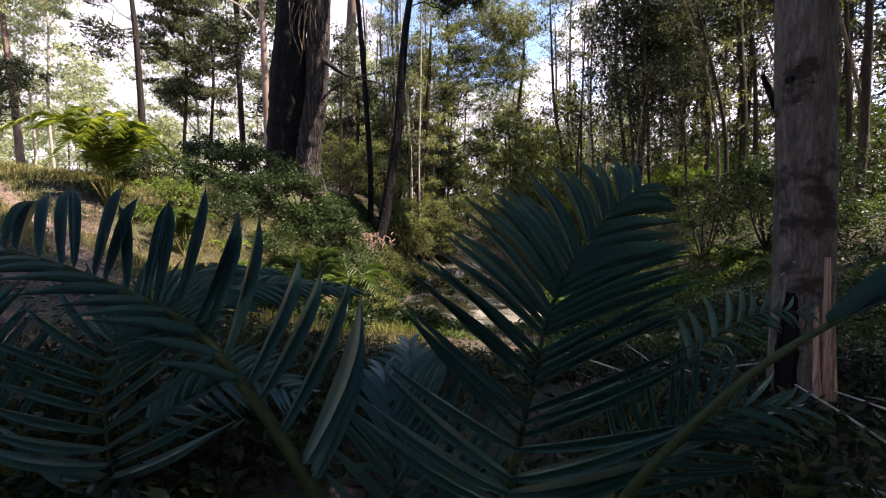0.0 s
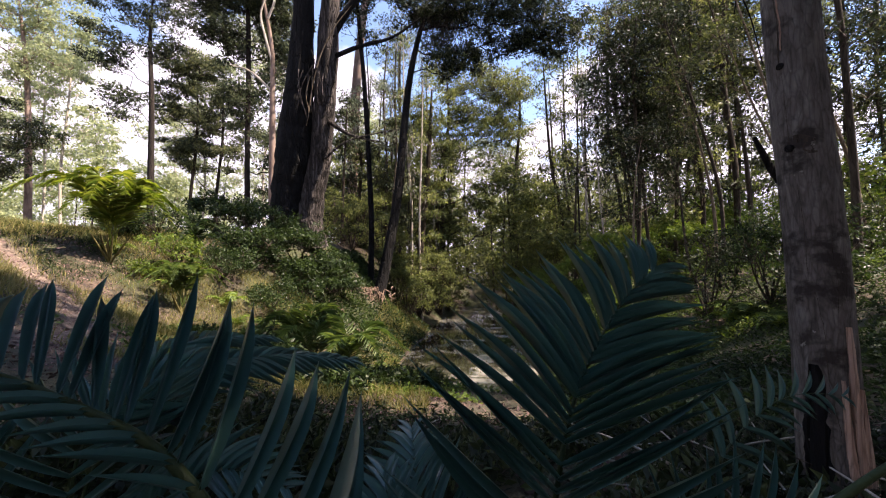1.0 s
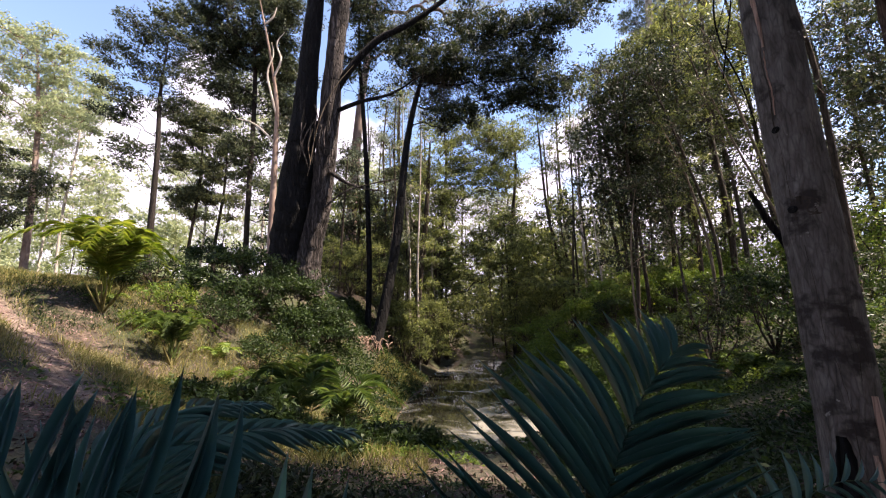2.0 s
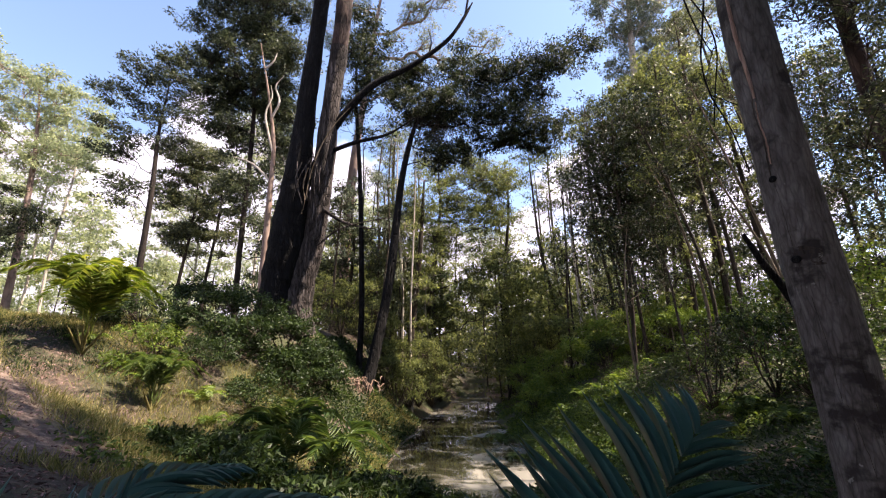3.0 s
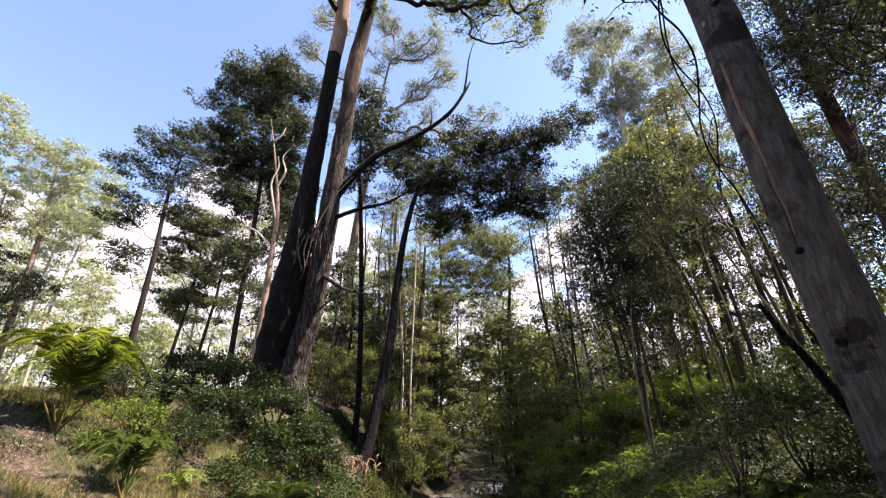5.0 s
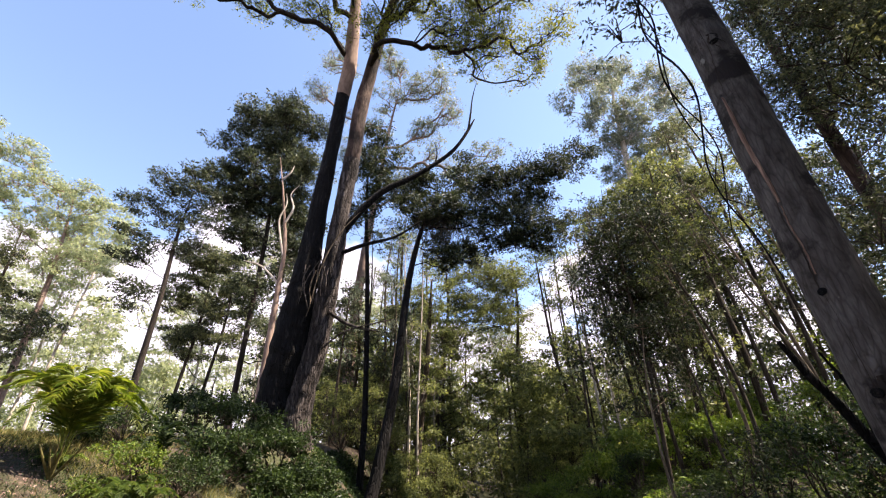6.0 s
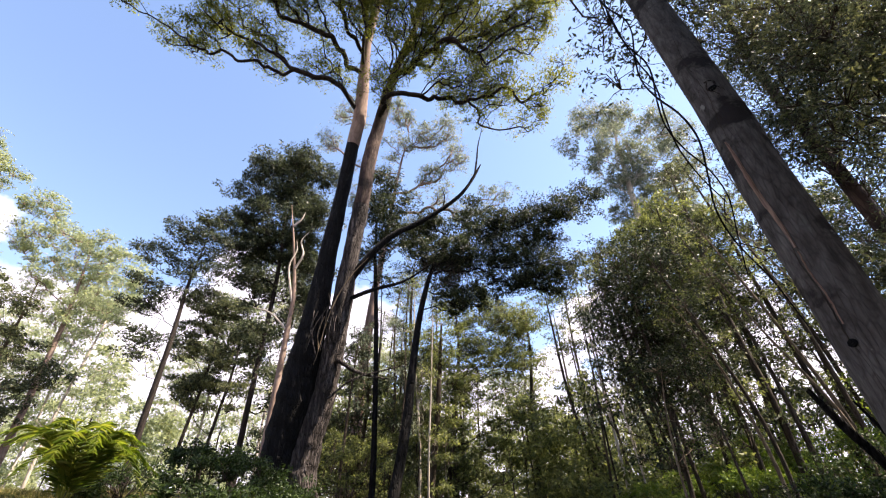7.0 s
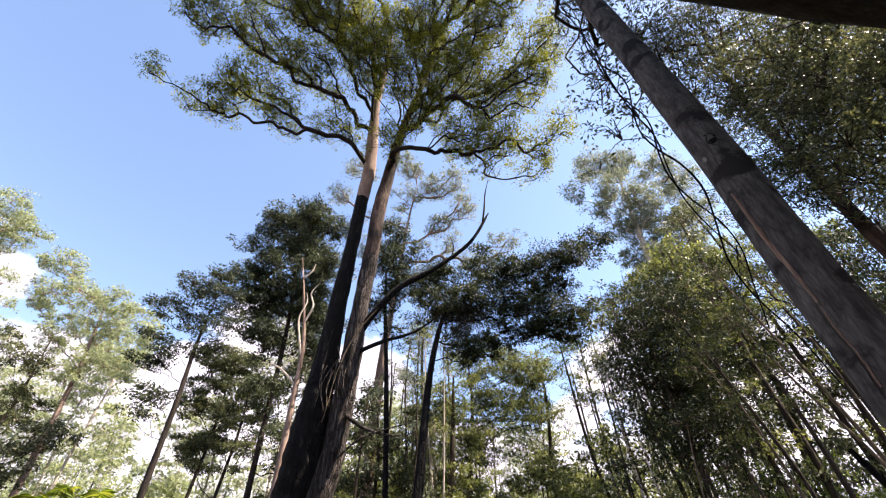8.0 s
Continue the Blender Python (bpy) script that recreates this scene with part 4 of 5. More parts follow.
for x, y, lobes in ((6.8, 37.4, [(2.7, 37.4, 20.6, 1.87), (5.1, 36.4, 18.8, 1.88), (7.2, 36.7, 18.3, 1.77), (4.0, 38.1, 16.9, 1.99), (1.3, 36.7, 17.0, 1.74), (5.7, 37.1, 15.4, 1.69), (4, 37, 12.5, 1.5)]),
                    (0.2, 35.6, [(-0.2, 36.8, 19.5, 1.88), (3.6, 35.8, 17.8, 2.13), (6.1, 35.4, 17.0, 2.08), (1.9, 35.9, 15.0, 2.06), (4.7, 34.3, 13.4, 1.94), (-1.2, 35.6, 13.9, 1.71), (6.9, 35.7, 13.8, 1.51), (0.8, 34.9, 11.6, 1.92)]),
                    (-0.2, 33.6, [(-2.8, 32.7, 8.8, 1.74), (-0.7, 35.4, 7.5, 1.84), (2.9, 34.0, 7.7, 1.78), (0.6, 33.0, 5.1, 1.66), (5.3, 34.4, 9.5, 1.66), (4.7, 35.1, 6.2, 1.79), (1.0, 33.6, 11.5, 1.6)])):
    top = max(q[2] for q in lobes)
    tree("creek_forest_tree", "sunlit olive forest tree beyond the creek bend", [on_ground(x, y, -0.2), (x - 0.3, y, 0.4 * top), (x + 0.3, y, 0.75 * top), (x + 0.1, y, top)], [0.2, 0.17, 0.12, 0.04], lobes, LEAF_OLIVE, BARK_BROWN, 1.25, 1.15, 240, 0.23, group="creek forest trees", fill=3.4)
tree("reddish_trunk_tree", "reddish-brown leaning trunk with an open spreading crown", [on_ground(13.2, 10.6, -0.2), (12.9, 10.5, 6), (12.5, 10.3, 11.5), (12.1, 10.0, 17), (12.4, 9.4, 22.5)], [0.27, 0.24, 0.20, 0.14, 0.05],
     [(12.0, 9.0, 21.5, 1.6), (14.5, 9.0, 22.3, 1.6), (15.8, 9.2, 20.5, 1.6), (18.5, 9.6, 21.5, 1.7), (11.1, 9.2, 17.4, 1.4), (13.7, 9.7, 18.2, 1.5), (15.0, 9.7, 17.0, 1.4), (16.7, 9.5, 17.4, 1.4), (11.8, 9.2, 13.9, 1.2),
      (14.0, 10.0, 14.0, 1.3), (15.6, 9.8, 14.0, 1.3), (11.3, 9.5, 11.3, 0.9), (12.6, 9.2, 10.9, 1.0), (9.6, 8.6, 20.0, 1.4), (13, 8, 25, 1.8)], LEAF_GUM, BARK_RED, 0.95, 0.9, 230, 0.15, limb=1.2, slope=0.1, low=0.3, fill=4.4, inner=0.45)
tree("overhanging_tree", "leafy dark gum leaning in above the slope", [on_ground(18.5, 14.4, -0.2), (18.3, 14.4, 7), (17.6, 14.3, 14), (17.4, 14.2, 22)], [0.22, 0.18, 0.13, 0.05],
     [(16.2, 14.7, 22.6, 1.7), (19.1, 14.7, 23.5, 1.7), (18.4, 13.3, 19.5, 1.6), (21.0, 13.3, 20.4, 1.7), (16.0, 14.5, 18.3, 1.5), (16.9, 14.4, 16.2, 1.6), (19.2, 14.3, 16.8, 1.6)], LEAF_GUM_SHADED, BARK_BROWN, 1.1, 1.0, 140, 0.17, slope=0.3, inner=0)
tree("slope_tree", "thin dark tree with airy foliage on the slope", [on_ground(12.4, 12.4, -0.2), (12.3, 12.3, 5), (11.9, 12.1, 9.5), (11.2, 12.2, 14.5)], [0.12, 0.10, 0.08, 0.03],
     [(11.1, 11.9, 10.1, 1.16), (13.6, 12.1, 10.9, 1.22), (13.5, 11.8, 8.4, 1.09), (12.2, 12.2, 8.6, 0.94), (12.5, 11.5, 6.3, 0.99), (10.7, 11.8, 12.0, 1.03), (10.8, 12.6, 14.9, 1.17)], LEAF_SHADED, BARK_BROWN, 0.9, 0.75, 150, 0.12, slope=0.2, fill=1.6, inner=0)
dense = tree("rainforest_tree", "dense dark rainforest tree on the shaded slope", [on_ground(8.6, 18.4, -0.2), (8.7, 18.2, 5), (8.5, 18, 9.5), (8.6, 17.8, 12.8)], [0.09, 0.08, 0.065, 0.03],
             [(8.4, 17.6, 11.2, 2.5, 2.2, 2.4), (7.2, 18.4, 8.2, 1.7, 1.6, 2.0), (9.6, 18, 8.4, 1.8, 1.8, 2.0), (6.6, 18.2, 5.6, 1.0, 1.0, 1.2)], LEAF_SHADED, BARK_BROWN, 1.1, 1.0, 240, 0.18, 0.4, 0.85, group="rainforest trees", bend=0.5, fill=2.4)
# Coarse tree for out-of-view copies, added only to block sun and sky.
screen = tree("shade_tree", "unseen leafy tree added to shade the path", [(0, 0, -0.2), (0.1, 0, 4), (0, 0.1, 8), (0.1, 0, 12)], [0.2, 0.16, 0.12, 0.04],
              [(0, 0, 10.5, 2.6, 2.4, 2.6), (-0.9, 0.5, 6.2, 2.2, 2.0, 2.6), (1.1, -0.4, 4.5, 2.2, 2.0, 2.6)], LEAF_SHADED, BARK_BROWN, 1.9, 1.7, 60, 0.6, group="shade trees", bend=0.5, fill=2.2, inner=0)
screen.matrix_basis = Matrix.Translation(on_ground(7.5, -1.8, -0.1)) @ Matrix.Diagonal((0.85, 0.85, 0.85, 1))
slim = tree("slim_forest_tree", "slender brown stem with hanging foliage among the forest", [(0, 0, -0.2), (0.1, 0, 4), (-0.25, 0.1, 8.5), (-0.1, 0, 14), (0.1, 0.1, 17)], [0.12, 0.105, 0.09, 0.06, 0.02],
            [(0, 0, 15, 1.5, 1.5, 2.2), (0.5, 0, 11.5, 1.2, 1.2, 1.4), (-0.5, 0.3, 8.5, 1.1, 1.1, 1.3), (0.4, -0.3, 5.5, 1.0, 1.0, 1.2), (-0.3, 0.2, 2.8, 0.9, 0.9, 1.0)], LEAF_OLIVE, BARK_BROWN, 1.1, 0.85, 110, 0.21, group="slim forest trees", category="tree", fill=2.2, inner=0)
slim2 = tree("slim_forest_tree", "slender dark stem with ragged olive foliage among the forest", [(0, 0, -0.2), (-0.2, 0, 5), (0.3, 0.2, 10), (0.2, 0, 16), (0.0, 0.1, 21)], [0.16, 0.14, 0.11, 0.08, 0.02],
             [(0.1, 0, 19, 1.7, 1.7, 2.4), (0.7, 0, 15, 1.3, 1.3, 1.5), (-0.6, 0.2, 11.5, 1.2, 1.2, 1.4), (0.6, 0.3, 8.0, 1.1, 1.1, 1.4), (-0.4, -0.4, 4.5, 1.0, 1.0, 1.4)], LEAF_GUM, BARK_BROWN, 1.25, 0.95, 115, 0.22, group="slim forest trees", fill=2.2, inner=0)
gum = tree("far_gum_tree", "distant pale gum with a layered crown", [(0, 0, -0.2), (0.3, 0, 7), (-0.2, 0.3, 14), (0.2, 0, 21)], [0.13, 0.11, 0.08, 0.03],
           [(0, 0, 20, 3.4, 3.4, 2.4), (1.6, 0.5, 15.5, 2.2, 2.2, 1.5), (-1.8, -0.5, 12, 2.0, 2.0, 1.4), (0.8, -0.9, 8, 1.8, 1.8, 1.4), (2.5, 0.5, 18, 1.6, 1.6, 1.0), (-2.6, 0.8, 16.5, 1.6, 1.6, 1.0)], LEAF_HAZED, BARK_PALE, 1.7, 1.35, 130, 0.40, 0.25, 0.45, group="distant gums", slope=0.8, fill=2.8)


def plant_copy(ob, x, y, turn, s, sz=None, lean=0.0):
    return copy_thing(ob, Matrix.Translation(on_ground(x, y, -0.1)) @ Matrix.Rotation(lean, 4, "Y") @ Matrix.Rotation(turn, 4, "Z") @ Matrix.Diagonal((s, s, sz or s, 1)))


for ob, x, y, turn, s in ((slim, 12.1, 19.3, 0.3, 1.0), (slim2, 14.3, 20.1, 1.2, 0.95)):
    ob.matrix_basis = Matrix.Translation(on_ground(x, y, -0.1)) @ Matrix.Rotation(turn, 4, "Z") @ Matrix.Diagonal((s, s, s, 1))
gum.matrix_basis = Matrix.Translation(on_ground(-26.5, 45, -0.1))
for x, y, turn, s in ((9.6, 19.2, 4.0, 0.95), (11.4, 20.4, 1.0, 1.1), (22.0, 17.0, 5.0, 1.2), (23, 23, 2.4, 1.5), (19.5, 27.5, 0.2, 1.6)):
    plant_copy(dense, x, y, turn, s)
rr = random.Random(3)
for k in range(28):
    x, y = rr.uniform(9, 28), rr.uniform(21, 40)
    plant_copy(slim if k % 2 else slim2, x, y, rr.uniform(0, 6.28), rr.uniform(0.7, 1.3), lean=rr.uniform(-0.16, 0.04))
for k in range(20):
    y = rr.uniform(31, 60)
    x = creek_x(y) + rr.uniform(-16, 14)
    if 0.19 < x / y < 0.31:
        x -= 6.0
    if abs(x - creek_x(y)) < 2.3:
        x -= 4.0
    plant_copy(slim if k % 3 else slim2, float(x), y, rr.uniform(0, 6.28), rr.uniform(0.8, 1.35))
for k in range(11):
    a = rr.uniform(-1.0, -0.28)
    d = rr.uniform(48, 92)
    plant_copy(gum, d * math.sin(a), d * math.cos(a), rr.uniform(0, 6.28), rr.uniform(0.75, 1.25))
for k in range(5):
    a = rr.uniform(-0.25, 0.6)
    d = rr.uniform(60, 120)
    plant_copy(gum, d * math.sin(a), d * math.cos(a), rr.uniform(0, 6.28), rr.uniform(0.8, 1.4))
# Rows of unseen shade trees that cut the skylight from behind.
for k in range(26):
    x, y = -13 + 26 * (k % 13) / 12 + rr.uniform(-0.8, 0.8), (-5.2 if k < 13 else -9.5) + rr.uniform(-0.8, 0.6)
    plant_copy(screen, x, y, rr.uniform(0, 6.28), rr.uniform(0.85, 1.05) if k < 13 else rr.uniform(1.1, 1.35))
# Further unseen shade trees, added to darken the palms and their ground.
for x, y, turn, s in ((-2.6, -2.7, 0.3, 0.95), (1.6, -2.9, 1.7, 1.0), (-5.4, -3.6, 2.9, 0.9), (10.8, -0.5, 2.0, 1.0), (6.6, -3.0, 1.0, 0.9), (-9.5, -3.4, 2.2, 0.8), (13.5, 2.0, 0.4, 1.1)):
    plant_copy(screen, x, y, turn, s)
fine = tree("fine_leaved_tree", "fine-leaved olive tree overhanging the slope", [(0, 0, -0.2), (0.1, 0, 4), (-0.1, 0, 8), (0, 0.1, 12.5)], [0.16, 0.13, 0.10, 0.03],
            [(0, 0, 12, 2.2), (-1.3, 0.4, 9.5, 1.6), (1.2, -0.4, 9.0, 1.6), (0.3, 1.2, 7.0, 1.4), (-0.4, -1.0, 6.0, 1.4), (0.9, 0.6, 4.4, 1.2)], LEAF_GUM, BARK_BROWN, 0.85, 0.75, 230, 0.12, group="fine-leaved trees", slope=0.3, limb=0.9)
# Two rainforest copies out of view, added to shade the grey trunk.
for x, y, turn, s in ((6.4, 0.4, 0.5, 1.1), (9.4, 0.8, 2.5, 1.1)):
    plant_copy(dense, x, y, turn, s)
fine.matrix_basis = Matrix.Translation(on_ground(8.4, 2.6, -0.1))
for x, y, turn, s in ((10.6, 5.2, 4.0, 0.8), (11.4, 7.4, 2.4, 1.15)):
    plant_copy(fine, x, y, turn, s)
for k, (x, y, dx, dy, h, r) in enumerate(((11.2, 16.6, -2.0, 0.3, 11, 0.085), (10.4, 15.8, -1.5, 0.0, 8, 0.07), (12.6, 16.9, -1.3, 0.2, 12, 0.10), (13.6, 15.6, -2.2, 0.4, 12, 0.09), (14.4, 16.4, -1.0, 0.2, 13, 0.10),
                                          (15.4, 15.0, -2.4, 0.5, 11, 0.08), (9.2, 15.4, -0.8, 0.6, 6, 0.05), (12.0, 14.2, -1.8, 0.6, 9, 0.06), (16.2, 16.6, -1.2, 0.1, 14, 0.11), (7.6, 16.2, 0.6, 0.4, 7, 0.05))):
    z = float(ground_z(x, y))
    tip = (x + dx, y + dy, z + h)
    tree("slender_stem_tree", "slender leaning tan stem with a few leaves on the slope" if k % 2 else "slender crooked brown stem on the shaded slope",
         [(x, y, z - 0.2), (x + 0.10 * dx + rr.uniform(-0.25, 0.25), y, z + 0.3 * h), (x + 0.5 * dx + rr.uniform(-0.3, 0.3), y + 0.4 * dy, z + 0.66 * h), tip], [r, 0.85 * r, 0.6 * r, 0.25 * r],
         [(tip[0], tip[1], tip[2] - 0.3, 0.9), (tip[0] + 0.5, tip[1], tip[2] - 0.25 * h, 0.6), (tip[0] + rr.uniform(-0.3, 0.9), tip[1], tip[2] - 0.42 * h, 0.5)],
         LEAF_OLIVE if k % 3 else LEAF_SHADED, BARK_TAN if k % 2 else BARK_BROWN, 0.8, 0.6, 130, 0.13, group="slender slope trees", rings=22, lumps=0.1, low=0.4, inner=0)
for k in range(30):
    y = rr.uniform(24, 42)
    x = float(creek_x(y)) + rr.choice((-1, 1)) * rr.uniform(2.3, 6.0 + 0.12 * y)
    if 0.19 < x / y < 0.31:
        x -= 5.0
    if abs(x - creek_x(y)) < 2.3:
        x -= 4.5
    h, r, lean = rr.uniform(9, 19), rr.uniform(0.05, 0.10), rr.uniform(-0.8, 0.8)
    z = float(ground_z(x, y))
    pts = [(x, y, z - 0.2), (x + 0.3 * lean + rr.uniform(-0.2, 0.2), y, z + 0.35 * h), (x + 0.6 * lean + rr.uniform(-0.25, 0.25), y, z + 0.7 * h), (x + lean, y, z + h)]
    tree("pole_tree", ("thin dark pole-like tree in the creek forest", "thin pale-barked pole tree in the creek forest", "thin brown pole-like tree in the creek forest")[k % 3], pts, [r, 0.85 * r, 0.65 * r, 0.25 * r],
         [(x + lean, y, z + h - 0.3, 0.9), (x + lean * 0.8 + rr.uniform(-0.7, 0.7), y, z + 0.75 * h, 0.7), (x + lean * 0.5 + rr.uniform(-0.7, 0.7), y, z + 0.5 * h, 0.6)],
         (LEAF_GUM, LEAF_OLIVE, LEAF_GREY)[k % 3], (BARK_DARK, BARK_PALE, BARK_BROWN)[k % 3], 0.9, 0.75, 90, 0.19, hang=0.8, group="creek pole trees", sides=7, rings=16, lumps=0.06, low=0.35, inner=0, flat=0.9)
stub = [(4.5, 4.9, 0.0), (4.45, 4.85, 1.0), (3.98, 4.7, 1.84), (3.62, 4.6, 2.3), (3.43, 4.55, 2.6)]
g = Geo()
tube(g, curve_through(stub, 40), [0.06, 0.055, 0.048, 0.04, 0.02], 12, 0.1)
tube(g, curve_through([(4.2, 4.77, 1.5), (4.3, 4.9, 2.1), (4.2, 5.0, 2.6)], 12), [0.035, 0.025, 0.01], 7, 0.1)
tagged(part("dead_sapling", g, BARK_BURNT), "dark broken dead sapling leaning behind the grey trunk", "tree")

# Unseen gum, its crown set towards the sun so the path is shaded.
tree("tall_shade_gum", "tall unseen gum added to throw shade across the path", [on_ground(13.5, 1.5, -0.2), (13.4, 1.6, 9), (13.0, 2.2, 17), (11.5, 3.0, 25)], [0.4, 0.34, 0.25, 0.08],
     [(7.0, 4.8, 23.5, 1.8), (8.6, 3.6, 24.5, 2.2), (10.2, 5.0, 24.5, 2.0), (12.1, 2.7, 26, 2.4), (9.2, 6.1, 23.5, 1.3), (7.8, 1.8, 23.5, 2.2), (10.6, 0.7, 24, 2.4), (13.6, 4.5, 24, 2.0), (6.8, 0.4, 21.5, 1.8), (13.1, -0.3, 23, 2.2)],
     LEAF_GUM, BARK_BROWN, 1.4, 1.3, 90, 0.42, slope=0.5, fill=4.0)

# ---- shrubs ----


def shrub(name, label, x, y, r, h, leaf, n=1500, size=0.12, stems=7, category="bush", group=""):
    base = np.array(on_ground(x, y, -0.03))
    root = new(name)
    root.location = base
    tagged(root, label, category, group)
    st, lv = Geo(), Geo()
    for k in range(stems):
        a = rng.uniform(0, 6.28)
        tip = base + np.array([math.cos(a) * r * rng.uniform(0.2, 0.8), math.sin(a) * r * rng.uniform(0.2, 0.8), h * rng.uniform(0.55, 0.95)])
        tube(st, curve_through([base, (base + tip) / 2 + rng.normal(size=3) * 0.1 * r, tip], 7), [0.012 + 0.012 * h, 0.005], 4)
        scatter_clump(lv, st, tip, 0.5 * r, n // stems, size, 0.75, 0.15, subs=10, anchor=tip - np.array([0, 0, 0.2 * h]))
    for k in range(stems):
        a = rng.uniform(0, 6.28)
        c = base + np.array([math.cos(a) * r * 0.8, math.sin(a) * r * 0.8, h * rng.uniform(0.15, 0.5)])
        scatter_clump(lv, st, c, 0.42 * r, n // (2 * stems), size, 0.8, 0.25, subs=8, anchor=base)
    tagged(part("stem", st, BARK_BROWN, root, origin=base), kind="stuff")
    part("foliage", lv, leaf, root, smooth=False, origin=base)
    return root


for x, y, r, h in ((-7.2, 15.8, 1.5, 1.9), (-5.6, 16.2, 1.4, 1.8), (-4.6, 16.6, 1.3, 1.5), (-4.3, 18.0, 1.0, 1.0), (-6.6, 14.2, 1.2, 1.4), (-8.8, 16.2, 1.3, 1.6), (-5.1, 15.0, 1.1, 1.2)):
    shrub("leafy_shrub", "bushy dark-green shrub at the foot of the great gum", x, y, r, h, LEAF_SHRUB_SHADED, 3200, 0.13, group="bank shrubs")
for x, y, r, h in ((-1.5, 25.6, 1.5, 4.0), (-2.0, 23.2, 1.3, 2.6), (-2.8, 24, 1.3, 3.0), (-1.0, 27.5, 1.6, 4.5), (-3.4, 25, 1.8, 4.0), (-5.5, 25, 1.8, 3.5), (-0.2, 30.5, 1.7, 4.0), (7.8, 36, 2.2, 4.5), (-7.5, 26, 1.8, 3.5), (-1.2, 29.5, 1.8, 5.5), (0.4, 33.5, 1.6, 3.6), (6.6, 31.0, 1.9, 4.2), (-4.2, 29, 1.9, 5.0), (8.4, 33, 2.0, 4.0)):
    shrub("creek_bush", "tall sunlit olive bush leaning over the creek", x, y, r, h, LEAF_OLIVE, 2600, 0.14, group="creek bushes")

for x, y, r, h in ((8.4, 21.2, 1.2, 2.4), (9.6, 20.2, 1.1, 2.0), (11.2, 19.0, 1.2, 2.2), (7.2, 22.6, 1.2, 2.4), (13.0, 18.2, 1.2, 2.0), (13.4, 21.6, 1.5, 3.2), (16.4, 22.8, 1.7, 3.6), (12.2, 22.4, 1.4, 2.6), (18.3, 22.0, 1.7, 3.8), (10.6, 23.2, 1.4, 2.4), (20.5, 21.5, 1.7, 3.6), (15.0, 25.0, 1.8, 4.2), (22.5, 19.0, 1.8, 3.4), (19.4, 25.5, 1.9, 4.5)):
    shrub("sunlit_shrub", "bright green sunlit shrub under the forest", x, y, r, h, LEAF_SUNLIT, 2200, 0.15, group="sunlit forest shrubs")

# ---- far woods ----


def far_woods(label, leaf, a0, a1, d0, d1, top0, top1, n, size, spread=1.7, low=0.4, tuft=0.55):
    """A belt of distant forest: thin stems, each with ragged tufts of leaves about its upper half."""
    g, st = Geo(), Geo()
    per, each = 10, 52
    n, size = int(n * 0.85), size * 1.08
    k = n // (per * each)
    a = rng.uniform(a0, a1, k)
    d = np.sqrt(rng.uniform(d0 * d0, d1 * d1, k))
    x, y = d * np.sin(a), d * np.cos(a)
    near = np.abs(x - creek_x(y)) < 2.4
    x = np.where(near & (y < 44) & (y > 0), creek_x(y) + np.where(x < creek_x(y), -1, 1) * (2.4 + rng.uniform(0, 2.5, k)), x)
    z0, top = ground_z(x, y), rng.uniform(top0, top1, k)
    q = np.repeat(np.arange(k), per)
    f = low + (1 - low) * rng.uniform(0, 1, len(q)) ** 0.7
    r = spread * (0.35 + 0.9 * np.sin(np.pi * np.clip((f - low) / (1.02 - low) * 0.85 + 0.1, 0, 1)))
    off = rng.normal(size=(len(q), 2)) * r[:, None] * 0.7
    c = np.stack([x[q] + off[:, 0], y[q] + off[:, 1], z0[q] + top[q] * f], 1)
    m = np.repeat(np.arange(len(q)), each)
    off = unit(rng.normal(size=(len(m), 3))) * rng.uniform(0, 1, (len(m), 1)) ** 0.4 * 1.7 * np.array([1.0, 1.0, 0.55]) * tuft * rng.uniform(0.5, 1.5, len(q))[m][:, None]
    ln = size * rng.uniform(0.6, 1.3, len(m))
    blades(g, c[m] + off, unit(off) + rng.normal(size=off.shape) * 0.6 - [0, 0, 0.3], ln, ln * 0.42, fine=True)
    for i in range(0, k, 5):
        tube(st, curve_through([(x[i], y[i], z0[i] - 0.3), (x[i] + rng.normal() * 0.4, y[i], z0[i] + top[i] * 0.5), (x[i] + rng.normal() * 0.5, y[i], z0[i] + top[i] * 0.97)], 5),
             [0.006 * top[i] + 0.03, 0.005 * top[i] + 0.02, 0.03], 4)
    root = new("far_woods")
    tagged(root, label, "forest", kind="stuff")
    tagged(part("foliage", g, leaf, root, smooth=False), kind="stuff")
    tagged(part("stem", st, BARK_STRINGY, root), kind="stuff")


# These belts get their haze from the leaf colour alone.
far_woods("pale distant gum forest beyond the terrace", LEAF_HAZED, -1.12, -0.30, 60, 105, 8, 19, 110000, 0.46, 2.6, 0.15, 0.6)
far_woods("pale undergrowth beyond the terrace", LEAF_HAZED, -1.12, -0.30, 45, 90, 2.5, 6, 26000, 0.36, 1.6, 0.0, 0.6)
far_woods("distant olive forest up the creek", LEAF_OLIVE, -0.32, 0.42, 46, 80, 8, 18, 56000, 0.42, 2.0, 0.15, 0.6)
far_woods("olive thicket up the creek", LEAF_OLIVE, -0.26, 0.32, 30, 46, 4, 12, 80000, 0.26, 1.3, 0.0, 0.36)
far_woods("dark thicket that closes the creek valley", LEAF_GUM, -0.34, 0.5, 47, 75, 3, 8, 46000, 0.45, 1.8, 0.0, 0.7)
far_woods("shaded forest behind the slope", LEAF_GUM, 0.30, 1.2, 29, 58, 8, 18, 46000, 0.34, 1.8, 0.0, 0.5)
far_woods("olive thicket behind the slope", LEAF_OLIVE, 0.28, 1.25, 26, 48, 2, 6, 22000, 0.34, 1.5, 0.0, 0.5)
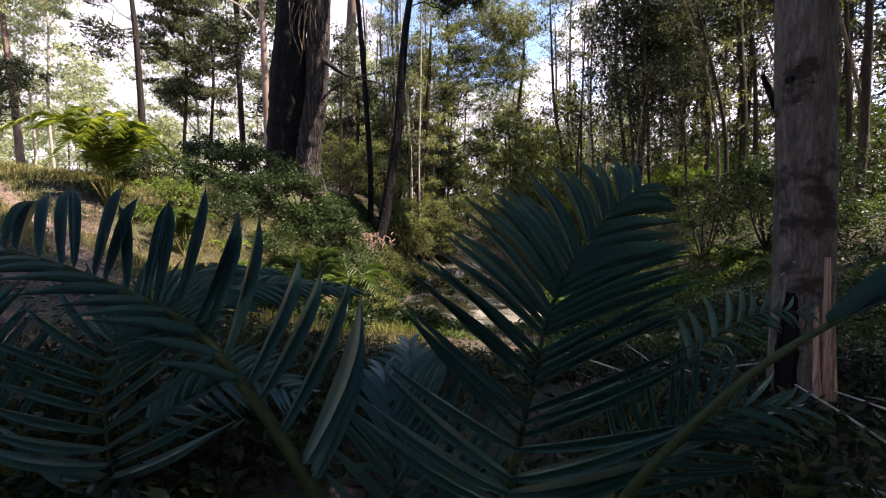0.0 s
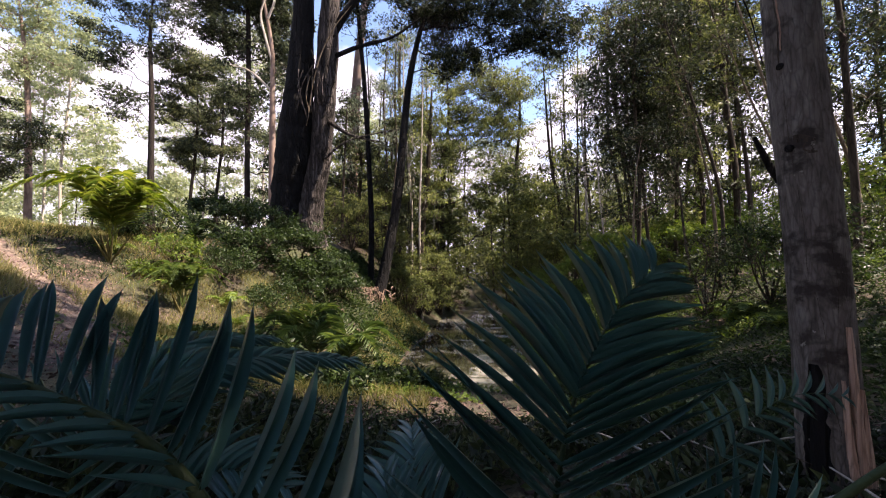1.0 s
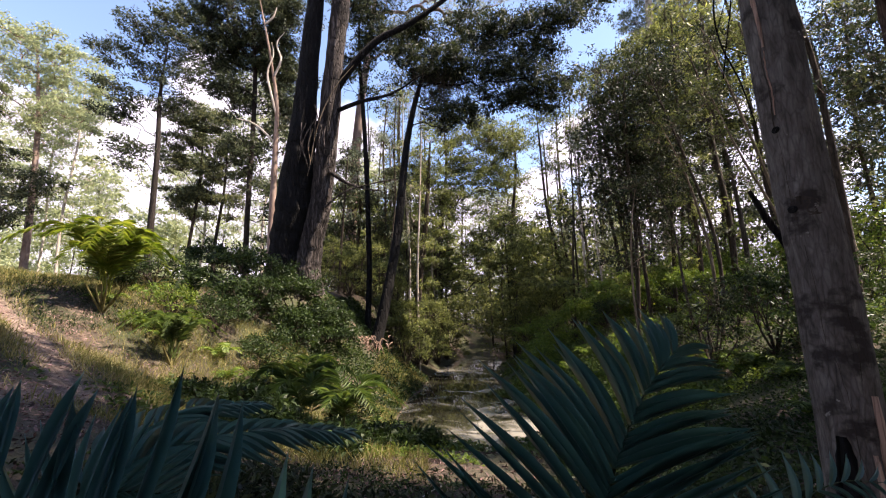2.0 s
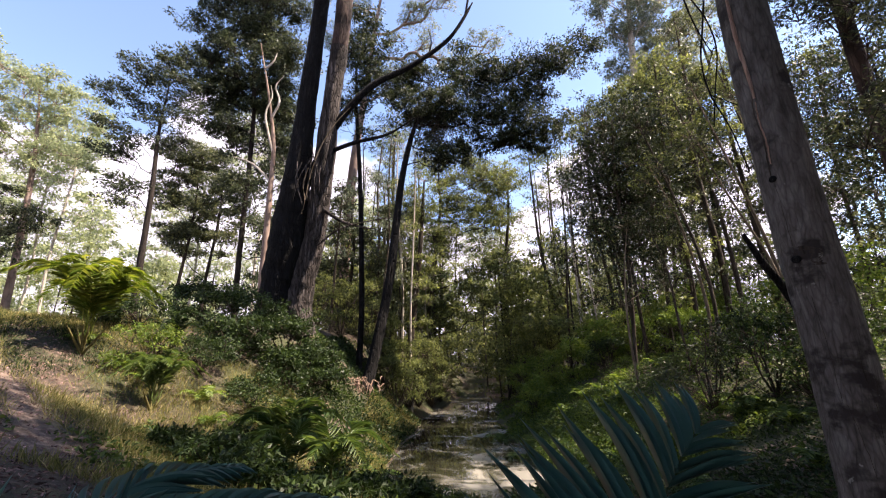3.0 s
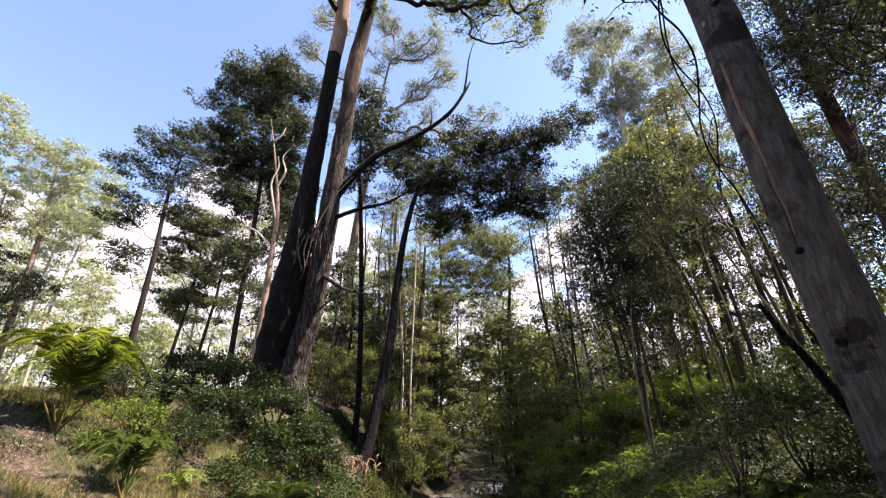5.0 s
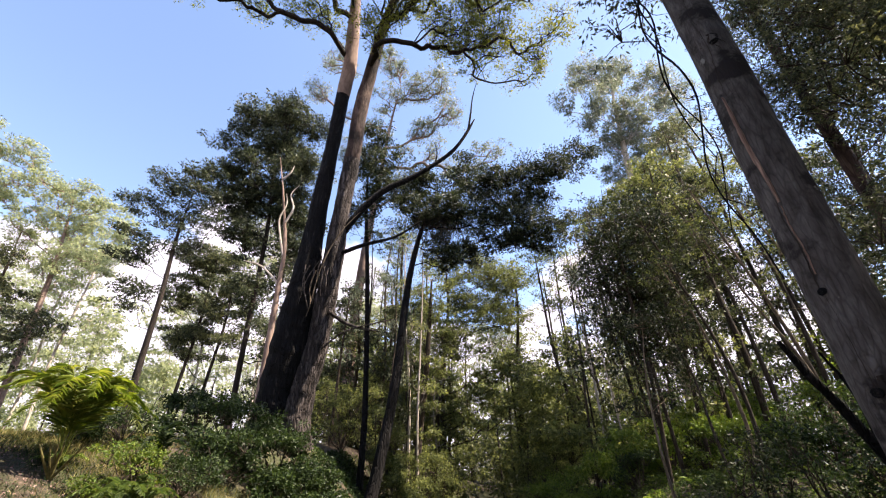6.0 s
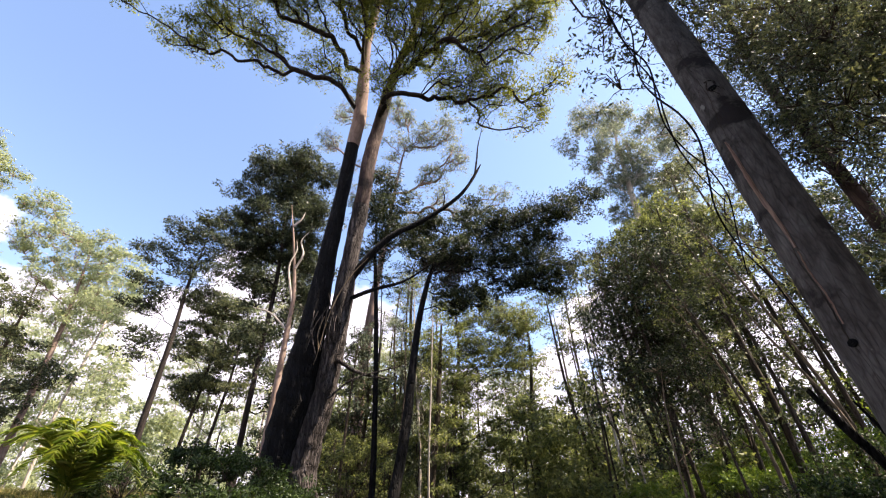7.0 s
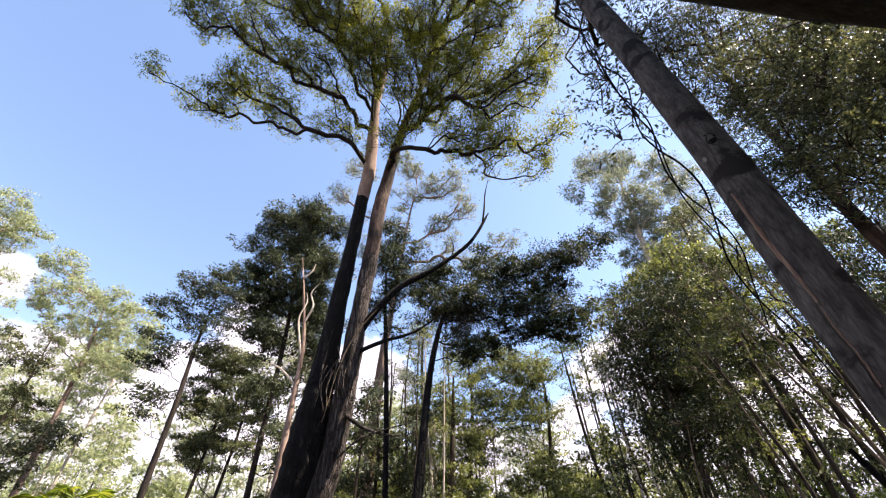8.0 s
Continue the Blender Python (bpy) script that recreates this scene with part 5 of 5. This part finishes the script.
far_woods("sunlit green undergrowth on the slope", LEAF_SUNLIT, 0.34, 1.05, 24, 38, 2.0, 6.0, 40000, 0.18, 1.1, 0.05, 0.36)
# Never in view: this belt is added to hold back skylight from behind.
far_woods("unseen forest added to block skylight behind the path", LEAF_GUM, 1.6, 5.0, 18, 45, 8, 18, 22000, 0.5, 2.4, 0.1, 0.9)

# ---- young palms ----
LEAFLET = Geo()
st = np.linspace(0, 1, 8)
wprof = 0.5 * np.sin(np.pi * np.clip(st * 0.93 + 0.07, 0, 1)) ** 0.55 * (1 - st ** 3)
rows = [[(-w, s_, -0.10 * s_ * s_ + 0.30 * w), (0, s_, -0.10 * s_ * s_), (w, s_, -0.10 * s_ * s_ + 0.30 * w)] for s_, w in zip(st, wprof)]
i, j = np.meshgrid(np.arange(7), np.arange(2), indexing="ij")
LEAFLET.add(np.array(rows), np.stack([i * 3 + j, i * 3 + j + 1, (i + 1) * 3 + j + 1, (i + 1) * 3 + j], -1))
LEAFLET = LEAFLET.mesh("leaflet")
LEAFLET.materials.append(LEAF_PALM)


def leaflet_frames(pts, n, length, width, face, open0, open1, lift, sides=(1, -1), start=0.12, jitter=0.06, skew=0.0):
    """Where the leaflets of a frond sit: matrices for blades that grow along +y."""
    line = curve_through(pts, 60)
    tan = unit(np.gradient(line, axis=0))
    for k in range(n):
        f = start + (1 - start) * (k + 0.5) / n
        i = min(59, int(f * 59))
        T = tan[i]
        N = unit(np.asarray(face, float) - np.dot(face, T) * T)
        B = np.cross(T, N)
        ang = radians(open0 + (open1 - open0) * f) + rng.normal() * jitter
        mid = ang
        for sd in sides:
            ang = mid + sd * radians(skew)
            li = radians(lift) + rng.normal() * jitter
            way = unit(math.cos(ang) * T + math.sin(ang) * (math.cos(li) * B * sd + math.sin(li) * N))
            nn = unit(N - np.dot(N, way) * way + rng.normal(size=3) * jitter)
            X = unit(np.cross(way, nn))
            nn = np.cross(X, way)
            L = length * (0.24 + 0.76 * math.sin(math.pi * min(1, 0.25 + 0.72 * f))) * rng.uniform(0.9, 1.08)
            W = width * (0.6 + 0.4 * math.sin(math.pi * min(1, 0.2 + 0.75 * f)))
            m = np.eye(4)
            m[:3, 0], m[:3, 1], m[:3, 2], m[:3, 3] = X * W, way * L, nn * L, line[i]
            yield m


def near_frond(palm, pts, radius, n, length, width, face, open0, open1, lift, sides=(1, -1), start=0.12, label="", skew=0.0):
    """A frond close to the path: a stalk that carries separate leaflets."""
    g = Geo()
    tube(g, curve_through(pts, 40), [radius, radius * 0.75, radius * 0.4, radius * 0.15], 8)
    fr = part("frond", g, RACHIS, palm, label)
    for m in leaflet_frames(pts, n, length, width, face, open0, open1, lift, sides, start, skew=skew):
        lf = new("leaflet", LEAFLET)
        lf.parent = fr
        lf.matrix_basis = Matrix(m.tolist())


def near_palm(label, x, y):
    root = new("young_palm")
    tagged(root, label, "palm", "young palms by the path")
    z = float(ground_z(x, y))
    g = Geo()
    tube(g, curve_through([(x, y, z - 0.05), (x, y, z + 0.12), (x, y, z + 0.25)], 10), [0.035, 0.03, 0.018], 12, 0.05)
    part("sheath", g, RACHIS, root)
    return root


pa = near_palm("young feather palm with dark green fronds beside the path", 0.2, 0.8)
near_frond(pa, [(0.17, 0.80, 0.05), (0.12, 0.76, 0.40), (0.17, 0.80, 0.65), (0.232, 0.88, 0.815), (0.315, 0.965, 0.925), (0.42, 1.05, 1.025), (0.535, 1.13, 1.10)],
           0.008, 38, 0.37, 0.0185, (-0.25, -1.0, 0.30), 74, 32, 5, start=0.2, skew=-6)
near_frond(pa, [(0.22, 0.80, 0.05), (0.26, 0.66, 0.48), (0.43, 0.60, 0.755), (0.62, 0.58, 0.895), (0.85, 0.60, 0.98)], 0.011, 2, 0.36, 0.034, (0.1, -0.5, 0.8), 9, 4, 0, start=0.55)
near_frond(pa, [(0.25, 0.85, 0.05), (0.42, 1.0, 0.38), (0.62, 1.12, 0.55), (0.89, 1.3, 0.66), (1.11, 1.4, 0.70), (1.32, 1.45, 0.68)], 0.005, 11, 0.18, 0.014, (-0.2, -0.9, 0.3), 70, 35, 8, start=0.45)
near_frond(pa, [(0.28, 0.85, 0.05), (0.40, 0.92, 0.32), (0.52, 0.95, 0.48), (0.66, 0.95, 0.56), (0.84, 0.95, 0.57)], 0.006, 14, 0.26, 0.016, (-0.1, -0.8, 0.6), 60, 25, 5, start=0.3)
near_frond(pa, [(0.15, 0.85, 0.05), (0.02, 1.0, 0.30), (-0.08, 1.2, 0.50), (-0.12, 1.45, 0.58)], 0.007, 16, 0.28, 0.026, (0.0, -0.5, 1.0), 70, 25, 5, start=0.2)
pb = near_palm("young feather palm whose near frond arches over the path", -0.15, 0.7)
near_frond(pb, [(-0.15, 0.7, 0.05), (-0.14, 0.64, 0.40), (-0.20, 0.60, 0.61), (-0.36, 0.62, 0.82), (-0.50, 0.62, 0.905), (-0.66, 0.62, 0.96), (-0.9, 0.66, 0.98)],
           0.014, 24, 0.40, 0.020, (0.47, -0.28, 0.68), 75, 42, 8, sides=(1,), start=0.33)
near_frond(pb, [(-0.15, 0.7, 0.05), (-0.14, 0.64, 0.395), (-0.20, 0.605, 0.605), (-0.36, 0.625, 0.815), (-0.50, 0.625, 0.90), (-0.66, 0.625, 0.955), (-0.9, 0.665, 0.975)],
           0.006, 14, 0.15, 0.013, (0.47, -0.28, 0.68), 50, 28, 0, sides=(-1,), start=0.42)
near_frond(pb, [(-0.12, 0.74, 0.05), (-0.10, 0.82, 0.34), (-0.12, 0.95, 0.52), (-0.16, 1.1, 0.60)], 0.007, 13, 0.24, 0.024, (0.2, -0.8, 0.5), 60, 22, 5, start=0.2)
pc = near_palm("young feather palm with pale glossy arching fronds", -1.25, 1.45)
near_frond(pc, [(-1.25, 1.45, 0.0), (-1.22, 1.55, 0.45), (-1.12, 1.72, 0.66), (-0.82, 1.98, 0.70), (-0.48, 2.22, 0.64)], 0.008, 22, 0.36, 0.030, (0.1, -0.25, 1.0), 65, 25, -8, start=0.3)
near_frond(pc, [(-1.2, 1.4, 0.0), (-1.02, 1.22, 0.23), (-1.06, 1.28, 0.56), (-1.0, 1.38, 0.68), (-0.85, 1.46, 0.66)], 0.008, 22, 0.38, 0.026, (0.3, -0.9, 0.35), 80, 35, 0, start=0.2)
near_frond(pc, [(-1.25, 1.4, 0.0), (-1.5, 1.35, 0.4), (-1.75, 1.4, 0.62), (-2.1, 1.5, 0.66)], 0.008, 20, 0.36, 0.028, (-0.1, -0.5, 0.9), 65, 30, 0, start=0.25)
near_frond(pc, [(-1.2, 1.45, 0.0), (-1.0, 1.5, 0.3), (-0.75, 1.5, 0.42), (-0.5, 1.45, 0.38)], 0.007, 18, 0.26, 0.024, (0.0, -0.5, 0.9), 65, 30, 0, start=0.2)
near_frond(pc, [(-1.25, 1.5, 0.0), (-1.4, 1.8, 0.5), (-1.3, 2.2, 0.72), (-1.05, 2.6, 0.70)], 0.008, 20, 0.36, 0.030, (0.0, -0.4, 1.0), 65, 25, -5, start=0.3)


def far_palm(label, x, y, stem_h, fronds, length, leaf, width=0.03, n=22, spread=0.8, stems=1, leaflet=0.17):
    """A palm a few metres off: thin stems and arching fronds, each frond one part."""
    base = np.array(on_ground(x, y, -0.03))
    root = new("feather_palm")
    root.location = base
    tagged(root, label, "palm", "palms on the bank")
    for k in range(stems):
        g = Geo()
        lean = rng.normal(size=2) * 0.13 * (k > 0)
        tube(g, curve_through([base, base + [lean[0], lean[1], stem_h * 0.5], base + [lean[0] * 2, lean[1] * 2, stem_h]], 10), [0.03, 0.025, 0.015], 8)
        part("stem", g, CANE, root, origin=base)
    for k in range(fronds):
        a = 6.283 * (k + rng.uniform(-0.3, 0.3)) / fronds
        o = np.array([math.cos(a), math.sin(a), 0])
        top = base + np.array([rng.normal() * 0.05, rng.normal() * 0.05, stem_h * rng.uniform(0.35, 1.0)])
        sp = spread * rng.uniform(0.35, 1.1)
        pts = [top, top + o * 0.16 * length * sp + [0, 0, 0.38 * length], top + o * 0.50 * length * sp + [0, 0, 0.62 * length], top + o * 0.98 * length * sp + [0, 0, 0.55 * length * (1.5 - sp)]]
        g = Geo()
        tube(g, curve_through(pts, 16), [0.010, 0.007, 0.002], 5)
        v = np.array([LEAFLET.vertices[q].co for q in range(len(LEAFLET.vertices))])
        f = np.array([list(q.vertices) for q in LEAFLET.polygons])
        for m in leaflet_frames(pts, n, leaflet * length, width, (-o[0] * 0.4, -o[1] * 0.4, 1.0), 72, 38, -6, start=0.22, jitter=0.14):
            g.add(v @ m[:3, :3].T + m[:3, 3], f)
        part("frond", g, leaf, root, origin=base)


far_palm("sunlit yellow-green clumping palm on the bank", -8.5, 10.6, 0.7, 17, 2.5, LEAF_PALM_SUN, 0.013, 40, 0.95, 9, 0.19)
far_palm("small green palm with an upright spear near the creek", -1.72, 7.75, 0.95, 6, 1.15, LEAF_PALM_MID, 0.030, 24, 0.95, 1, 0.32)
far_palm("shaded feather palm on the lower bank", -3.0, 9.6, 0.3, 7, 1.6, LEAF_PALM_MID, 0.030, 28, 1.0, 1, 0.26)
far_palm("shaded feather palm on the lower bank", -3.6, 11.2, 0.4, 7, 1.8, LEAF_LUSH, 0.032, 28, 1.0, 1, 0.26)
far_palm("fine-leaved drooping palm on the sunny bank", -6.4, 10.2, 0.45, 16, 1.4, LEAF_PALM_MID, 0.016, 36, 0.95, 3)
far_palm("dark-topped palm behind the sunlit clump", -7.2, 12.0, 0.9, 9, 1.3, LEAF_SHRUB_SHADED, 0.035, 24, 0.9)

# ---- ferns ----


def fern(label, leaf, n_fronds, length):
    """A ground fern: arching fronds with close pinnae."""
    root = new("fern")
    tagged(root, label, "fern", "ferns")
    v = np.array([LEAFLET.vertices[q].co for q in range(len(LEAFLET.vertices))])[[0, 1, 2, 6, 7, 8, 12, 13, 14, 21, 22, 23]]
    f = np.array([[3 * a + b, 3 * a + b + 1, 3 * a + b + 4, 3 * a + b + 3] for a in range(3) for b in range(2)])
    for k in range(n_fronds):
        a = 6.283 * (k + rng.uniform(-0.3, 0.3)) / n_fronds
        o = np.array([math.cos(a), math.sin(a), 0])
        ln = length * rng.uniform(0.75, 1.1)
        pts = [np.zeros(3), o * 0.25 * ln + [0, 0, 0.42 * ln], o * 0.62 * ln + [0, 0, 0.55 * ln], o * 0.98 * ln + [0, 0, 0.36 * ln]]
        g = Geo()
        tube(g, curve_through(pts, 8), [0.005, 0.003, 0.001], 3)
        for m in leaflet_frames(pts, 15, 0.26 * ln, 0.055 * ln, (-o[0] * 0.3, -o[1] * 0.3, 1.0), 75, 45, -8, start=0.12, jitter=0.1):
            g.add(v @ m[:3, :3].T + m[:3, 3], f)
        part("frond", g, leaf, root)
    return root


fern_a = fern("lush green ground fern on the damp slope", LEAF_LUSH, 9, 0.75)
fern_b = fern("pale green sunlit ground fern", LEAF_SUNLIT, 8, 0.65)
fern_a.matrix_basis = Matrix.Translation(on_ground(3.6, 9.5))
fern_b.matrix_basis = Matrix.Translation(on_ground(-7.0, 10.9))
# Fern tone stands in for light: darker fern nearby, pale fern further up.
for k in range(26):
    x, y = rr.uniform(2.6, 9.5), rr.uniform(5.5, 19)
    plant_copy(fern_a if k % 5 or y < 11 else fern_b, x, y, rr.uniform(0, 6.28), rr.uniform(0.7, 1.25))
for x, y in ((-6.0, 11.6), (-7.6, 11.0), (-5.4, 10.9), (-4.6, 12.8), (-3.9, 13.4), (-4.9, 11.8), (-2.2, 11.6), (-1.6, 12.4), (-0.6, 9.4), (-2.8, 8.6), (-8.8, 11.0)):
    plant_copy(fern_b if y < 12 and x < -5 else fern_a, x, y, rr.uniform(0, 6.28), rr.uniform(0.9, 1.3))

# More pale ferns, to make this bank look sunlit.
for k in range(14):
    plant_copy(fern_b, rr.uniform(3.6, 8.0), rr.uniform(11, 20), rr.uniform(0, 6.28), rr.uniform(0.9, 1.4))

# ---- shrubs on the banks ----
# Front shrubs get the sunlit leaf colour, those behind the shaded one.
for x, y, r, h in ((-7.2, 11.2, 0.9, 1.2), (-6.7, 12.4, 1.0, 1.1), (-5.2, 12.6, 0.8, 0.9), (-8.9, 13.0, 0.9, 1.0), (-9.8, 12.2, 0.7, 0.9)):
    shrub("light_shrub", "soft light-green feathery shrub on the sunny bank", x, y, r, h, LEAF_SUNLIT if y < 12 else LEAF_SHRUB_SHADED, 1600, 0.09, group="sunny bank shrubs")
for x, y, r, h in ((-3.0, 7.0, 0.55, 0.55), (-2.5, 7.8, 0.5, 0.5), (-3.7, 7.9, 0.6, 0.6), (-2.6, 6.3, 0.4, 0.4), (-1.6, 6.2, 0.4, 0.35), (-0.9, 7.2, 0.4, 0.35), (-2.0, 8.8, 0.5, 0.5), (-0.3, 8.0, 0.4, 0.35), (-3.4, 8.8, 0.55, 0.5), (-4.6, 8.4, 0.5, 0.5), (-1.2, 10.2, 0.6, 0.6), (-4.1, 9.6, 0.6, 0.7), (-1.0, 8.9, 0.6, 0.5), (-2.3, 10.6, 0.6, 0.6), (-2.6, 12.6, 0.7, 0.7)):
    shrub("leafy_plant", "low broad-leaved plant on the damp bank", x, y, r, h, LEAF_SHRUB_SHADED, 900, 0.12, 5, "plant", "low bank plants")
for x, y, r, h in ((4.6, 20.6, 0.9, 1.7), (5.4, 25.0, 1.2, 2.2), (7.2, 28.4, 1.5, 2.2), (6.0, 23.5, 1.0, 1.2), (9.2, 24, 1.3, 2.0)):
    shrub("yellow_green_bush", "sunlit yellow-green bush at the creek bend", x, y, r, h, LEAF_SUNLIT, 2000, 0.14, group="creek bend bushes")
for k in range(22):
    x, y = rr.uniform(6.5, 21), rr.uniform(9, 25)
    shrub("understorey_shrub", "dark glossy understorey shrub on the shaded slope", x, y, rr.uniform(0.7, 1.3), rr.uniform(1.0, 2.4), LEAF_SHRUB_SHADED if k % 3 else LEAF_SHADED, 1100, 0.125, group="understorey shrubs")

# ---- ground cover, grass and litter ----


def patch(label, name, leaf, x0, x1, y0, y1, n, size, up, lift, keep=0.0, freq=0.9, width=0.3, off_path=True):
    """Countless small blades over a stretch of ground, in drifts with gaps."""
    x, y = rng.uniform(x0, x1, n), rng.uniform(y0, y1, n)
    drift = np.sin(x * freq + 1.7 * np.sin(y * freq * 0.7)) * np.sin(y * freq * 1.1 + 1.3 * np.sin(x * freq * 0.6 + 2)) + 0.5 * np.sin(x * 2.9 * freq + 1) * np.sin(y * 3.3 * freq)
    z = ground_z(x, y)
    ok = (drift > keep + rng.normal(size=n) * 0.25) & (z > -1.95)
    if off_path:
        ok &= path_gap(x, y) > 0.12 + rng.uniform(0, 0.45, n)
    x, y, z, drift = x[ok], y[ok], z[ok], drift[ok]
    m = len(x)
    hgt = lift * rng.uniform(0, 1, m) * (0.4 + 0.6 * np.clip(drift, 0, 1))
    way = rng.normal(size=(m, 3)) * [0.5, 0.5, 0.25] + [0, 0, up]
    ln = size * rng.uniform(0.5, 1.3, m)
    g = Geo()
    blades(g, np.stack([x, y, z + hgt - 0.01], 1), way, ln, ln * width, droop=0.15)
    return tagged(part(name, g, leaf, smooth=False), label, name.replace("_", " "), kind="stuff")


patch("tufted green and straw-coloured grass on the sunny bank", "grass", LEAF_GRASS, -12, -0.2, 5.0, 15, 95000, 0.24, 1.2, 0.0, -0.25, 0.8, 0.04)
patch("short turf on the terrace", "turf", LEAF_GRASS, -26, -7, 9, 30, 50000, 0.16, 0.8, 0.0, -0.5, 0.5, 0.12)
patch("straw-coloured tussocks along the creek lip", "grass", LEAF_GRASS, -2.9, -0.9, 12.5, 24, 14000, 0.30, 0.9, 0.0, -0.1, 1.2, 0.05)
patch("low green weeds on the lower bank", "weeds", LEAF_LUSH, -6, 1.5, 6, 22, 50000, 0.11, 0.2, 0.28, 0.05, 1.0, 0.4)
# Added leaves that fill the gaps under the palms with darkness, as shade would.
patch("dark undergrowth added as deep shade about the young palms", "weeds", LEAF_SHADED, -2.6, 2.6, 0.95, 3.6, 26000, 0.08, 0.5, 0.34, -0.6, 1.9, 0.35)
patch("small dark weeds among the palms", "weeds", LEAF_SHRUB_SHADED, -3, 3, 0.5, 5, 26000, 0.06, 0.4, 0.2, -0.3, 1.7, 0.3)
patch("rank weeds on the creek bank", "weeds", LEAF_SHRUB_SHADED, -5.4, -0.3, 15, 25, 22000, 0.15, 0.4, 0.35, -0.9, 0.8, 0.4)
patch("bright mossy weeds by the creek", "weeds", LEAF_SUNLIT, -3.5, 0.6, 6.2, 12, 16000, 0.08, 0.3, 0.15, 0.1, 1.3, 0.35)
# Dark, middle and bright covers: shade and sun are painted by leaf colour.
patch("low ground cover with shade put into its dark green", "ground_cover", LEAF_SHRUB_SHADED, 1.6, 11, 4.0, 11, 30000, 0.09, 0.3, 0.4, -0.9, 0.9, 0.42)
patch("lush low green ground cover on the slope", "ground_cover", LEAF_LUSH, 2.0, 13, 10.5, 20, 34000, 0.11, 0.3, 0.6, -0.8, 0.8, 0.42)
patch("ground cover with sunlight put into its bright green", "ground_cover", LEAF_SUNLIT, 2.2, 8.0, 10, 25, 40000, 0.13, 0.3, 0.5, -0.2, 0.7, 0.42)
patch("short green grass on the rise", "turf", LEAF_SHRUB_SHADED, -14, -8, 8.5, 14, 26000, 0.13, 0.9, 0.0, -0.9, 0.8, 0.1)
patch("ferny ground cover by the grey trunk", "ground_cover", LEAF_SHRUB_SHADED, 1.4, 7, 1.5, 7, 22000, 0.07, 0.3, 0.22, -0.1, 1.6, 0.4)
patch("green edge growth along the creek", "ground_cover", LEAF_LUSH, 1.6, 7, 10, 30, 36000, 0.14, 0.3, 0.7, -0.6, 0.7, 0.42)
# Litter under the palms uses the shade-darkened copy.
patch("dry fallen leaves under the palms", "leaf_litter", LEAF_LITTER_SHADED, -5, 5, -1, 8, 26000, 0.085, 0.05, 0.02, -1.2, 1.0, 0.3, off_path=False)
patch("pale dry leaves about the foot of the grey trunk", "leaf_litter", LEAF_DRY, 0.8, 4.2, 0.9, 4.0, 5000, 0.07, 0.1, 0.05, -1.0, 1.4, 0.32, off_path=False)
patch("dry fallen leaves on the bank", "leaf_litter", LEAF_DRY, -12, 0, 4, 13, 40000, 0.06, 0.05, 0.03, -1.4, 1.0, 0.35, off_path=False)

# ---- root mat of the leaning tree ----
g = Geo()
base = np.array([-3.75, 19.75, 0.2])
for k in range(150):
    a = rng.uniform(0, 6.28)
    p0 = base + np.array([rng.normal() * 0.42, rng.normal() * 0.25, rng.uniform(-0.2, 0.4)])
    p1 = p0 + np.array([math.cos(a) * 0.35, -abs(math.sin(a)) * 0.3, -rng.uniform(0.1, 0.7)])
    tube(g, curve_through([p0, (p0 + p1) / 2 + rng.normal(size=3) * 0.1, p1], 6), [0.03, 0.02, 0.006], 5, 0.1)
tagged(part("root_mat", g, ROOTS), "pinkish tangle of exposed roots on the washed-out bank", "roots", kind="stuff")

# ---- fallen sticks ----
for k in range(86):
    if k < 70:
        x, y, ln = rr.uniform(0.9, 3.6), rr.uniform(1.0, 3.2), rr.uniform(0.25, 1.1)
    else:
        x, y, ln = rr.uniform(-3.5, 3.5), rr.uniform(2.5, 7.5), rr.uniform(0.4, 1.2)
    a = rr.uniform(0, 6.28)
    e = (x + ln * math.cos(a), y + ln * math.sin(a))
    z0, z1 = float(ground_z(x, y)) + 0.02, float(ground_z(*e)) + rr.uniform(0.02, 0.28 if k < 70 else 0.08)
    r = rr.uniform(0.003, 0.010)
    g = Geo()
    tube(g, curve_through([(x, y, z0), ((x + e[0]) / 2 + rr.gauss(0, 0.03), (y + e[1]) / 2 + rr.gauss(0, 0.03), (z0 + z1) / 2 + 0.02), (e[0], e[1], z1)], 9), [r, r * 0.8, r * 0.4], 5, 0.1)
    tagged(part("stick", g, BARK_PALE if k % 3 else BARK_BROWN), "dry fallen stick on the leaf litter", "stick", "fallen sticks")
for k, (x0, y0, x1, y1, z1, r) in enumerate(((2.05, 1.75, 3.1, 1.9, 0.16, 0.035), (2.2, 1.5, 2.7, 1.75, 0.2, 0.025), (2.0, 2.35, 3.3, 2.7, 0.12, 0.03))):
    g = Geo()
    m = ((x0 + x1) / 2, (y0 + y1) / 2, 0.16)
    tube(g, curve_through([(x0, y0, 0.0), m, (x1, y1, z1)], 14), [r, r * 0.9, r * 0.5], 9, 0.18)
    tagged(part("fallen_branch", g, BARK_STRINGY), "weathered fallen branch beside the grey trunk", "branch", "fallen branches")
